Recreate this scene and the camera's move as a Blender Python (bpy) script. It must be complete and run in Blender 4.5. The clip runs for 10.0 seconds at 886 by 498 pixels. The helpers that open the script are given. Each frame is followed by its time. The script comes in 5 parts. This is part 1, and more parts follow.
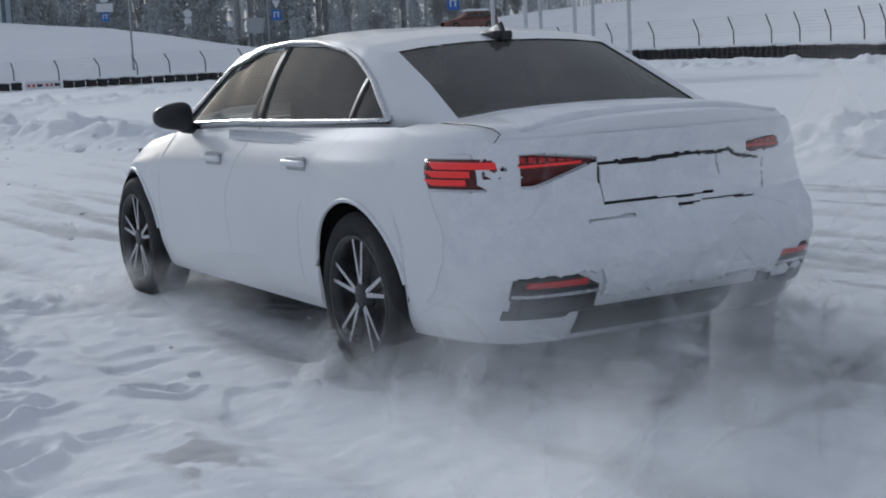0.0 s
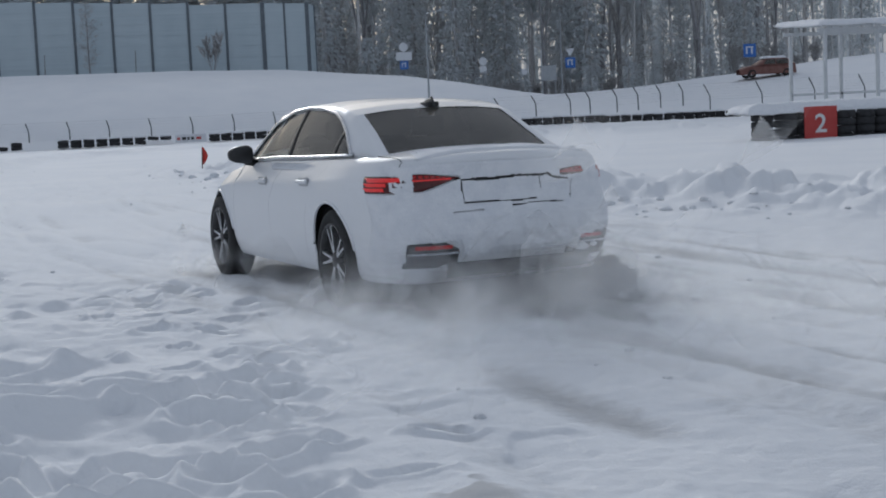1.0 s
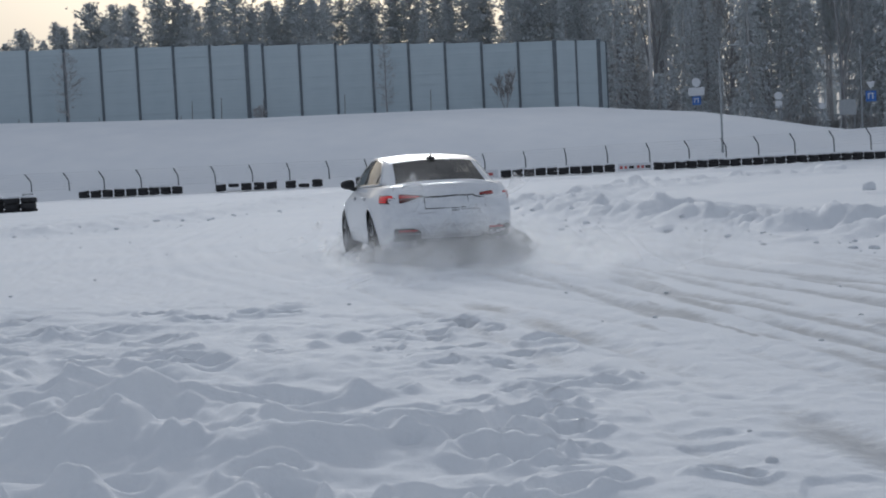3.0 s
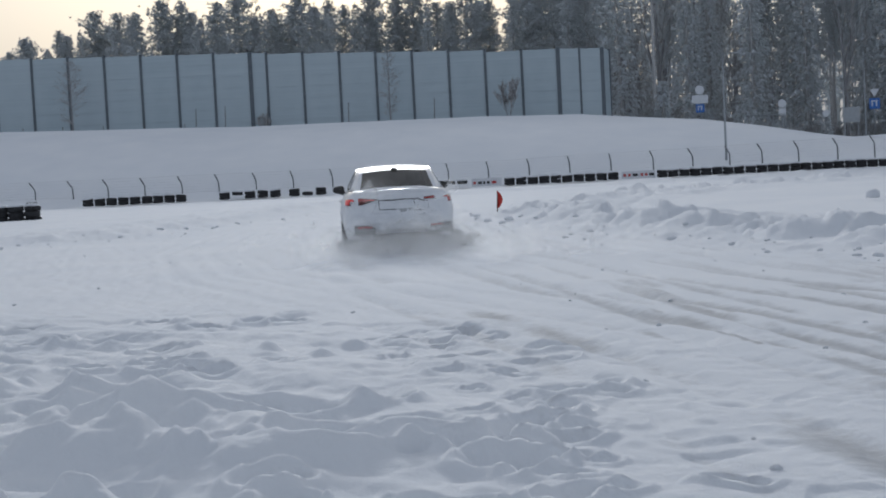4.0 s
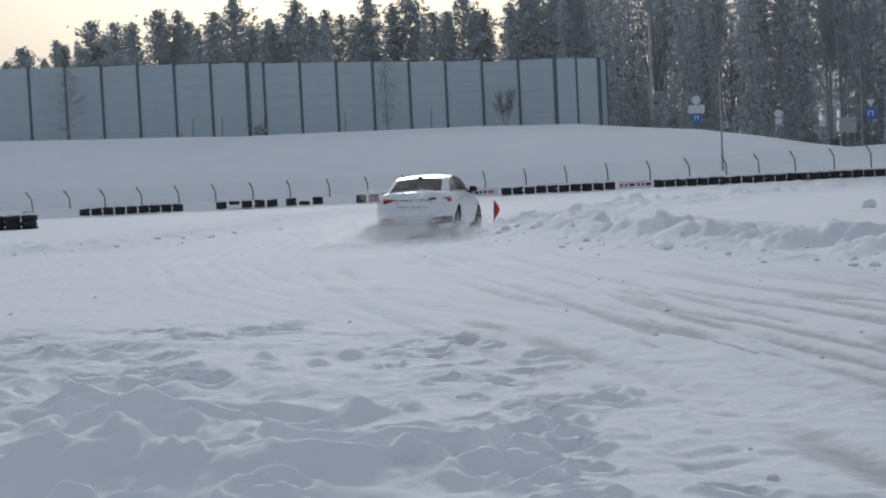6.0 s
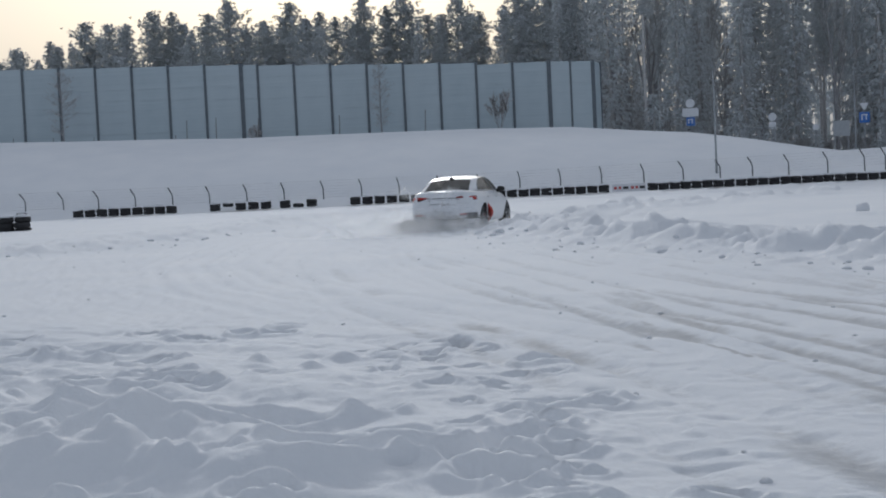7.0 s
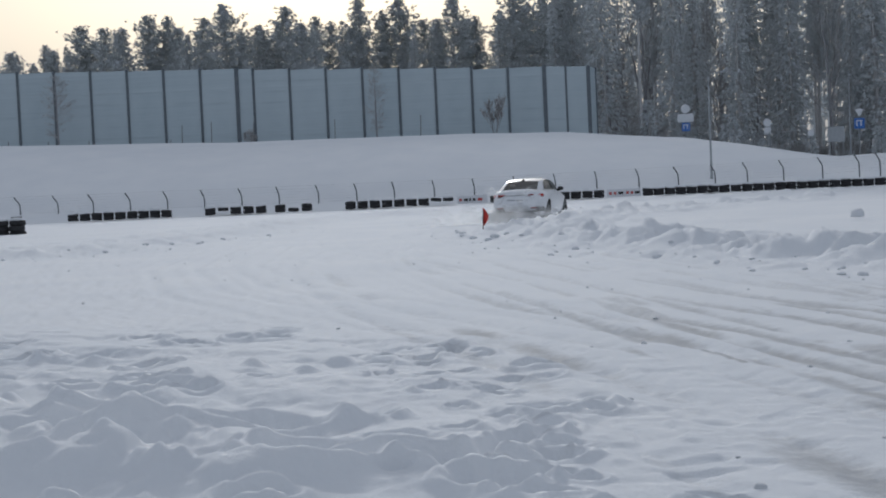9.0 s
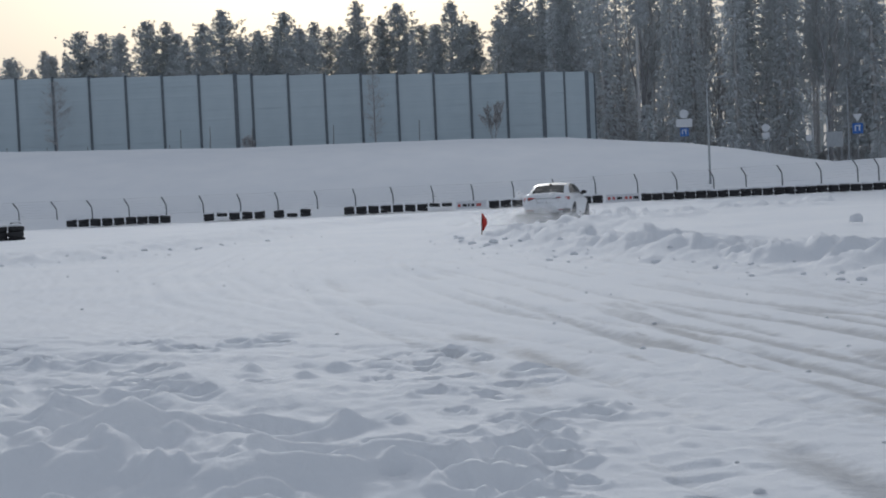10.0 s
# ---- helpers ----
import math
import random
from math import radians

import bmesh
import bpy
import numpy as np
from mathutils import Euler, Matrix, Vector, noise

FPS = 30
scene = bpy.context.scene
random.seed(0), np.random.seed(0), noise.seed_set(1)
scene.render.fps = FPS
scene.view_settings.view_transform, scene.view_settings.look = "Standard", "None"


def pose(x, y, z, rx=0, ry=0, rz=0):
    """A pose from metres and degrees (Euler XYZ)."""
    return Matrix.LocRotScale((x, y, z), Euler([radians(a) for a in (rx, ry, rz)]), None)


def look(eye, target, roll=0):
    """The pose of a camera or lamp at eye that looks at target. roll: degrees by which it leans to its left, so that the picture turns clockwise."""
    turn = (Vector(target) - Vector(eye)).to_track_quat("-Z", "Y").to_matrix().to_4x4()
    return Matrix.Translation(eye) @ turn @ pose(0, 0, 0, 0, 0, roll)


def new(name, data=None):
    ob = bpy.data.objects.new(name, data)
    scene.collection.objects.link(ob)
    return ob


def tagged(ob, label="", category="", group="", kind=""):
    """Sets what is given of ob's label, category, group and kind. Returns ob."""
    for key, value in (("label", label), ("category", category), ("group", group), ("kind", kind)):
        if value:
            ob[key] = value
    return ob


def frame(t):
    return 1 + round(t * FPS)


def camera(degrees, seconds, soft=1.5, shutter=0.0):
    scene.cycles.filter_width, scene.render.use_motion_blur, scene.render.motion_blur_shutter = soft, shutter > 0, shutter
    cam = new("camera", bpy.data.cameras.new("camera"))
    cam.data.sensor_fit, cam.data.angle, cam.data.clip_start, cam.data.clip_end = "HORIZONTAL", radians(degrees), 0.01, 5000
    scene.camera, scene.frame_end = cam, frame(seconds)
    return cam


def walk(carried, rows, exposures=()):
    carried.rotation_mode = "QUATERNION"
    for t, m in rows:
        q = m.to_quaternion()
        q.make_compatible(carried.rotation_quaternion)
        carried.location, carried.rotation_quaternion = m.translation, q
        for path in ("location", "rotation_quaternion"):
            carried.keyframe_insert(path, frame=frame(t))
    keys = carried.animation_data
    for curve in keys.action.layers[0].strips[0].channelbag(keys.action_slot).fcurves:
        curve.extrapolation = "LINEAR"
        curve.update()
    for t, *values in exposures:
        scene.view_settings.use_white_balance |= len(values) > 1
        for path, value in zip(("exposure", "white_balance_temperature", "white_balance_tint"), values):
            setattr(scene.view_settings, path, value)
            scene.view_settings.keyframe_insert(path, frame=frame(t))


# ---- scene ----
# ================= camera =================
EYE = (0.0, 0.0, 1.313)
cam = camera(33.55, 10.0, 1.9, 0.0)
# seconds, yaw, pitch, roll
TURN = [
    (0.0, -22.123, -7.727, 2.79), (0.5, -15.275, -6.906, 2.85), (1.0, -10.818, -5.369, 2.65), (1.5, -7.343, -4.706, 2.70),
    (2.0, -4.286, -4.462, 2.82), (2.5, -1.585, -3.878, 2.84), (3.0, 0.455, -3.419, 2.86), (3.3, 0.80, -3.25, 2.90), (4.5, 0.471, -3.045, 2.94),
    (5.0, 0.598, -2.917, 2.92), (5.5, 0.558, -2.817, 2.90), (7.0, 0.237, -2.645, 2.74), (7.5, 0.123, -2.648, 2.67),
    (8.0, 0.075, -2.593, 2.63), (8.5, 0.071, -2.560, 2.57), (9.0, 0.050, -2.470, 2.58), (9.5, 0.024, -2.462, 2.60),
    (10.0, 0.0, -2.264, 2.64)]
walk(cam, [(t, pose(*EYE, 90 + p, r, yw)) for t, yw, p, r in TURN], [(0.0, -0.20, 5650, 8), (1.0, -0.20, 5700, 8), (4.5, -0.20, 5750, 8), (10.0, -0.20, 5800, 8)])

# ================= light =================
SUN_AZ, SUN_EL = 4.0, 19.0          # degrees left of straight ahead, degrees up
world = bpy.data.worlds.new("winter_sky")
scene.world = world
world.use_nodes = True
wn, wl = world.node_tree.nodes, world.node_tree.links
sky = wn.new("ShaderNodeTexSky")
sky.sky_type, sky.sun_disc = "NISHITA", False
sky.sun_elevation, sky.sun_rotation = radians(SUN_EL), radians(-SUN_AZ)
sky.air_density, sky.dust_density, sky.ozone_density = 1.0, 6.0, 1.0
hazy = wn.new("ShaderNodeMixRGB")
hazy.inputs[0].default_value = 0.76
hazy.inputs[2].default_value = (5.2, 5.3, 5.55, 1)
wl.new(sky.outputs[0], hazy.inputs[1])
wl.new(hazy.outputs[0], wn["Background"].inputs[0])
wn["Background"].inputs[1].default_value = 0.088
scene.cycles.transparent_max_bounces = 24
sun_lamp = bpy.data.lights.new("sun", "SUN")
sun_lamp.energy, sun_lamp.angle, sun_lamp.color = 1.25, radians(10), (1.0, 0.95, 0.88)
sun = new("sun", sun_lamp)
a, e = radians(SUN_AZ), radians(SUN_EL)
sun.matrix_world = look((0, 0, 60), (math.sin(a) * 50, -math.cos(a) * 50, 60 - math.tan(e) * 50))


# ================= helpers =================


def mesh_of(name, bm, *mats, smooth=True):
    me = bpy.data.meshes.new(name)
    bm.to_mesh(me)
    bm.free()
    for m in mats:
        me.materials.append(m)
    if smooth:
        me.polygons.foreach_set("use_smooth", [True] * len(me.polygons))
    me.update()
    return me


def part(name, bm, material, parent, label="", smooth=True):
    mats = material if isinstance(material, (list, tuple)) else (material,)
    ob = new(name, mesh_of(name, bm, *mats, smooth=smooth))
    ob.parent = parent
    if label:
        tagged(ob, label)
    return ob


def thing(name, m, label, category, group="", kind=""):
    ob = new(name)
    ob.matrix_world = m
    return tagged(ob, label, category, group, kind)


def lerp(rows, x):
    if x <= rows[0][0]:
        return rows[0][1]
    for (a, b), (c, d) in zip(rows, rows[1:]):
        if x <= c:
            return b + (d - b) * (x - a) / (c - a)
    return rows[-1][1]


def smooth01(a, b, x):
    t = np.clip((x - a) / (b - a), 0, 1)
    return t * t * (3 - 2 * t)


def box(bm, x0, x1, y0, y1, z0, z1, bevel=0.0):
    r = bmesh.ops.create_cube(bm, size=1)
    vs = r["verts"]
    bmesh.ops.scale(bm, vec=(x1 - x0, y1 - y0, z1 - z0), verts=vs)
    bmesh.ops.translate(bm, vec=((x0 + x1) / 2, (y0 + y1) / 2, (z0 + z1) / 2), verts=vs)
    if bevel:
        es = list({e for v in vs for e in v.link_edges})
        bmesh.ops.bevel(bm, geom=es, offset=bevel, segments=2, affect="EDGES", profile=0.7)
    return bm


def tube(bm, pts, radii, sides=6, cap=True):
    """A tapered tube through the points."""
    pts = [Vector(p) for p in pts]
    rings = []
    for i, p in enumerate(pts):
        d = (pts[min(i + 1, len(pts) - 1)] - pts[max(i - 1, 0)]).normalized()
        u = d.orthogonal() if abs(d.z) > 0.95 else d.cross(Vector((0, 0, 1)))
        u.normalize()
        w = d.cross(u)
        r = radii if not isinstance(radii, (list, tuple)) else radii[i]
        rings.append([bm.verts.new(p + r * (math.cos(k * math.tau / sides) * u + math.sin(k * math.tau / sides) * w)) for k in range(sides)])
    for a, b in zip(rings, rings[1:]):
        for k in range(sides):
            bm.faces.new((a[k], a[(k + 1) % sides], b[(k + 1) % sides], b[k]))
    if cap:
        bm.faces.new(rings[0][::-1])
        bm.faces.new(rings[-1])
    return bm


def lathe(bm, profile, n=32, closed=False):
    """Turns (radius, x) pairs round the x axis."""
    rings = [[bm.verts.new((x, r * math.cos(k * math.tau / n), r * math.sin(k * math.tau / n))) for k in range(n)] for r, x in profile]
    pairs = list(zip(rings, rings[1:])) + ([(rings[-1], rings[0])] if closed else [])
    for a, b in pairs:
        for k in range(n):
            bm.faces.new((a[k], b[k], b[(k + 1) % n], a[(k + 1) % n]))
    return bm


def sheet(bm, fn, nu, nv, skip=None):
    """A grid of fn(u, v), u and v from 0 to 1."""
    g = [[bm.verts.new(fn(i / nu, j / nv)) for j in range(nv + 1)] for i in range(nu + 1)]
    for i in range(nu):
        for j in range(nv):
            if skip is None or not skip((i + .5) / nu, (j + .5) / nv):
                bm.faces.new((g[i][j], g[i + 1][j], g[i + 1][j + 1], g[i][j + 1]))
    return bm


def slab(bm, fn, nu, nv, nrm, thick):
    """A sheet with thickness along nrm."""
    n = Vector(nrm) * thick
    a = [[bm.verts.new(fn(i / nu, j / nv)) for j in range(nv + 1)] for i in range(nu + 1)]
    b = [[bm.verts.new(v.co + n) for v in row] for row in a]
    for i in range(nu):
        for j in range(nv):
            bm.faces.new((a[i][j], a[i + 1][j], a[i + 1][j + 1], a[i][j + 1]))
            bm.faces.new((b[i][j + 1], b[i + 1][j + 1], b[i + 1][j], b[i][j]))
    rim = [(i, 0) for i in range(nu)] + [(nu, j) for j in range(nv)] + [(i, nv) for i in range(nu, 0, -1)] + [(0, j) for j in range(nv, 0, -1)]
    for p, q in zip(rim, rim[1:] + rim[:1]):
        bm.faces.new((a[p[0]][p[1]], b[p[0]][p[1]], b[q[0]][q[1]], a[q[0]][q[1]]))
    bmesh.ops.recalc_face_normals(bm, faces=bm.faces[:])
    return bm


# ================= materials =================


class Mat:
    """A node material with a short way to add nodes."""

    def __init__(self, name, color=(0.5, 0.5, 0.5), rough=0.6, metal=0.0, spec=0.5):
        self.m = bpy.data.materials.new(name)
        self.m.use_nodes = True
        self.t = self.m.node_tree
        self.p = self.t.nodes["Principled BSDF"]
        self.p.inputs["Base Color"].default_value = (*color, 1)
        self.p.inputs["Roughness"].default_value = rough
        self.p.inputs["Metallic"].default_value = metal
        self.p.inputs["Specular IOR Level"].default_value = spec

    def node(self, kind, **ins):
        n = self.t.nodes.new(kind)
        for k, v in ins.items():
            self.put(n.inputs[k.replace("_", " ")], v)
        return n

    def put(self, sock, v):
        if hasattr(v, "is_output"):
            self.t.links.new(v, sock)
        else:
            sock.default_value = v

    def coords(self, kind="Object", scale=(1, 1, 1)):
        c = self.node("ShaderNodeTexCoord")
        mp = self.node("ShaderNodeMapping", Scale=scale)
        self.t.links.new(c.outputs[kind], mp.inputs[0])
        return mp.outputs[0]

    def noise(self, scale, detail=4.0, rough=0.55, kind="Object", stretch=(1, 1, 1), distortion=0.0):
        return self.node("ShaderNodeTexNoise", Vector=self.coords(kind, stretch), Scale=scale, Detail=detail, Roughness=rough, Distortion=distortion).outputs[0]

    def ramp(self, fac, *stops):
        n = self.node("ShaderNodeValToRGB", Fac=fac)
        els = n.color_ramp.elements
        while len(els) < len(stops):
            els.new(0.5)
        for el, (pos, col) in zip(els, stops):
            el.position = pos
            el.color = (*col, 1) if isinstance(col, tuple) else (col, col, col, 1)
        return n.outputs[0]

    def mix(self, fac, a, b, mode="MIX"):
        n = self.t.nodes.new("ShaderNodeMixRGB")
        n.blend_type = mode
        for s, v in zip(n.inputs, (fac, a, b)):
            self.put(s, (*v, 1) if isinstance(v, tuple) and len(v) == 3 else v)
        return n.outputs[0]

    def math(self, op, a, b=0.0):
        n = self.t.nodes.new("ShaderNodeMath")
        n.operation = op
        self.put(n.inputs[0], a)
        self.put(n.inputs[1], b)
        return n.outputs[0]

    def attr(self, name):
        n = self.t.nodes.new("ShaderNodeAttribute")
        n.attribute_name = name
        return n.outputs["Fac"]

    def color(self, v):
        self.put(self.p.inputs["Base Color"], v)
        return self

    def rough(self, v):
        self.put(self.p.inputs["Roughness"], v)
        return self

    def bump(self, height, strength=0.3, dist=0.02):
        b = self.node("ShaderNodeBump", Height=height, Strength=strength, Distance=dist)
        prev = self.p.inputs["Normal"].links
        if prev:
            self.t.links.new(prev[0].from_socket, b.inputs["Normal"])
        self.t.links.new(b.outputs[0], self.p.inputs["Normal"])
        return self

    def snow_on_top(self, base, low=0.35, high=0.7, snow=(0.86, 0.87, 0.9), grain=6.0):
        g = self.node("ShaderNodeNewGeometry")
        z = self.node("ShaderNodeSeparateXYZ", Vector=g.outputs["Normal"]).outputs[2]
        f = self.ramp(self.math("ADD", z, self.math("MULTIPLY", self.math("SUBTRACT", self.noise(grain), 0.5), 0.6)), (low, 0.0), (high, 1.0))
        return self.mix(f, base, snow)


def two_tone(name, a, b, scale=8.0, rough=0.6, bump=0.2, metal=0.0, fine=60.0, dist=0.01):
    """A surface that varies at two scales."""
    m = Mat(name, a, rough, metal)
    big, small = m.noise(scale, 5.0), m.noise(fine, 3.0)
    m.color(m.mix(m.ramp(m.mix(0.35, big, small), (0.35, 0.0), (0.68, 1.0)), a, b))
    m.rough(m.math("ADD", m.math("MULTIPLY", small, 0.25), rough - 0.12))
    if bump:
        m.bump(m.mix(0.5, big, small), bump, dist)
    return m.m


def snow_ground():
    m = Mat("snow", (0.86, 0.87, 0.9), 0.85, spec=0.12)
    patch = m.noise(0.35, 5.0, 0.6)
    grain = m.noise(11.0, 7.0, 0.7)
    fine = m.noise(70.0, 3.0)
    base = m.mix(m.ramp(patch, (0.3, 0.0), (0.75, 1.0)), (0.83, 0.845, 0.875), (0.90, 0.905, 0.92))
    wear = m.attr("wear")
    w = m.ramp(m.math("ADD", wear, m.math("MULTIPLY", m.math("SUBTRACT", grain, 0.5), 0.9)), (0.25, 0.0), (0.85, 1.0))
    dirt = m.mix(m.ramp(m.noise(1.2, 4.0), (0.4, 0.0), (0.7, 1.0)), (0.42, 0.425, 0.435), (0.33, 0.315, 0.30))
    m.color(m.mix(m.math("MULTIPLY", w, 0.62), base, dirt))
    m.bump(grain, 0.45, 0.03).bump(fine, 0.25, 0.006)
    return m.m


SNOW = snow_ground()
# ================= ground =================
CAR_ROWS = [
    (0.0, 2.59, 7.25, 8.15), (0.5, 2.17, 9.45, 10.8), (1.0, 1.66, 11.71, 13.6), (1.5, 1.06, 13.85, 14.6), (2.0, 0.50, 15.9, 14.1),
    (2.5, -0.07, 18.62, 12.8), (3.0, -0.56, 21.3, 11.5), (3.75, -1.07, 24.9, 6.8), (4.5, -1.29, 28.25, 1.3), (5.0, -1.21, 30.84, -4.0),
    (5.5, -0.99, 33.3, -7.7), (6.25, -0.36, 36.9, -12.0), (7.0, 0.37, 40.4, -14.8), (7.5, 1.09, 43.3, -16.0), (8.5, 2.41, 49.2, -16.0), (10.0, 4.34, 56.1, -15.6)]
RIDGE = [(-90, 6.6), (-34, 6.0), (-16, 5.5), (0.9, 5.36), (9.5, 5.1), (18, 4.3), (22.3, 3.6), (26.6, 2.72), (29, 2.35), (34, 2.5),
         (38, 2.75), (42.5, 3.2), (47, 3.55), (54, 4.3), (65, 5.0), (110, 6.5)]
ISLAND = [(1.0, 38.3), (2.3, 30), (4.2, 23), (6.0, 18.5), (8.6, 14.2), (13, 10), (30, 8), (33, 45), (30, 60), (15, 62), (6.2, 53), (2.6, 45)]
OUTER = [(-60, 14), (-15, 31), (-8.5, 36.5), (-6.0, 48), (-4.5, 62), (2, 76), (12, 79), (30, 79), (37.5, 77), (40, 72), (39.8, 65), (38.4, 57.5), (35.5, 49.5), (32, 42), (60, 22), (140, 20), (140, 400), (-140, 400), (-140, 14)]
# the barrier's line in plan
BARRIER = [(-60, 88), (27, 88), (33, 87.4), (38, 85), (41.4, 80), (43, 74), (42.8, 67), (41.4, 58), (38.4, 50), (35.8, 44.5)]
HILL = [(-140, 89), (27, 89), (33.4, 88.5), (38.7, 86), (42.4, 80.6), (44.1, 74), (43.9, 66.8), (42.4, 57.5), (39.3, 49.4), (36.4, 43.5), (60, 26), (140, 24), (140, 400), (-140, 400)]
ROUGH = [(-60, 15.5), (-4.2, 15.0), (-2.4, 13.4), (-0.7, 11.6), (0.35, 9.6), (0.72, 8.0), (0.78, 5.5), (0.9, 2.5), (1.5, -6), (-60, -6)]


def inside_distance(poly, x, y):
    """Metres inside a polygon (negative outside), for arrays."""
    d = np.full(x.shape, 1e9)
    odd = np.zeros(x.shape, bool)
    for (ax, ay), (bx, by) in zip(poly, poly[1:] + poly[:1]):
        ex, ey = bx - ax, by - ay
        t = np.clip(((x - ax) * ex + (y - ay) * ey) / (ex * ex + ey * ey), 0, 1)
        d = np.minimum(d, np.hypot(x - ax - t * ex, y - ay - t * ey))
        cross = (ay > y) != (by > y)
        odd ^= cross & (x < ax + (y - ay) / (by - ay if by != ay else 1e-9) * ex)
    return np.where(odd, d, -d)


def line_distance(pts, x, y):
    d = np.full(x.shape, 1e9)
    for (ax, ay), (bx, by) in zip(pts, pts[1:]):
        ex, ey = bx - ax, by - ay
        t = np.clip(((x - ax) * ex + (y - ay) * ey) / (ex * ex + ey * ey), 0, 1)
        d = np.minimum(d, np.hypot(x - ax - t * ex, y - ay - t * ey))
    return d


_rng = np.random.RandomState(5)
_tab = _rng.rand(256, 256)


def vnoise(x, y, s, seed=0):
    """Smooth value noise of cell size s, 0 to 1, for arrays."""
    u, v = x / s + seed * 17.3, y / s + seed * 31.7
    i, j = np.floor(u).astype(int), np.floor(v).astype(int)
    fu, fv = u - i, v - j
    fu, fv = fu * fu * (3 - 2 * fu), fv * fv * (3 - 2 * fv)
    i0, i1, j0, j1 = i & 255, (i + 1) & 255, j & 255, (j + 1) & 255
    return (_tab[i0, j0] * (1 - fu) + _tab[i1, j0] * fu) * (1 - fv) + (_tab[i0, j1] * (1 - fu) + _tab[i1, j1] * fu) * fv


def fbm(x, y, s, seed=0, octaves=4):
    out, amp, tot = 0, 1.0, 0
    for k in range(octaves):
        out, tot = out + amp * vnoise(x, y, s / 2 ** k, seed + k), tot + amp
        amp *= 0.5
    return out / tot


def lumps(x, y, s, seed=0):
    """Broken clods: rounded heaps with gaps between."""
    n = fbm(x + 0.4 * s * (fbm(x, y, s, seed + 9) - .5), y, s, seed, 3)
    return np.clip((n - 0.42) / 0.3, 0, 1.2)


def offset_line(rows, off):
    pts = []
    for (x0, y0), (x1, y1) in zip(rows, rows[1:]):
        dx, dy = x1 - x0, y1 - y0
        L = math.hypot(dx, dy)
        pts.append((x0 + dy / L * off, y0 - dx / L * off))
    return pts


CAR_LINE = [(4.6, -4), (3.9, 0), (3.2, 4)] + [(r[1], r[2]) for r in CAR_ROWS] + [(6.5, 63), (12, 70)]
RUT_LINES = [(offset_line(CAR_LINE, o), w, s) for o, w, s in (
    (-1.05, 0.14, 0.7), (0.05, 0.09, 0.7), (0.80, 0.10, 0.7), (0.40, 0.07, 0.7), (1.7, 0.12, 0.65), (2.5, 0.11, 0.8), (3.3, 0.14, 0.55), (-1.6, 0.10, 0.4), (4.2, 0.14, 0.5))]
# other cars took the bend wider or tighter
WIDE = [(5.6, 2), (4.4, 6), (3.2, 10), (2.6, 14), (1.7, 20), (0.2, 27), (-1.4, 33), (-2.2, 40), (-1.2, 48), (2, 56)]
RUT_LINES += [(offset_line(WIDE, o), 0.10, 0.7) for o in (-1.4, -0.8, -0.2, 0.8, 1.4, 1.9, 2.7)]
TIGHT = [(2.4, 1), (2.1, 4), (1.6, 7), (0.9, 10), (-0.6, 14), (-3.2, 20), (-4.8, 27), (-5.2, 36), (-3.5, 46), (-0.5, 54), (5, 61)]
WIDE_TRACK = [(7.0, -3)] + WIDE + [(6, 64), (14, 72)]
RUT_LINES += [(offset_line(TIGHT, o), 0.10, 0.3) for o in (-0.7, 0.1, 0.75, 1.3)]


def along(pts, x, y):
    """The run along a line and the signed distance from it, for arrays."""
    best, run, off, total = np.full(x.shape, 1e9), np.zeros(x.shape), np.zeros(x.shape), 0.0
    for (ax, ay), (bx, by) in zip(pts, pts[1:]):
        ex, ey = bx - ax, by - ay
        L = math.hypot(ex, ey)
        t = np.clip(((x - ax) * ex + (y - ay) * ey) / (L * L), 0, 1)
        dx, dy = x - ax - t * ex, y - ay - t * ey
        d = np.hypot(dx, dy)
        hit = d < best
        best = np.where(hit, d, best)
        run = np.where(hit, total + t * L, run)
        off = np.where(hit, np.where(ex * dy - ey * dx > 0, d, -d), off)
        total += L
    return run, off


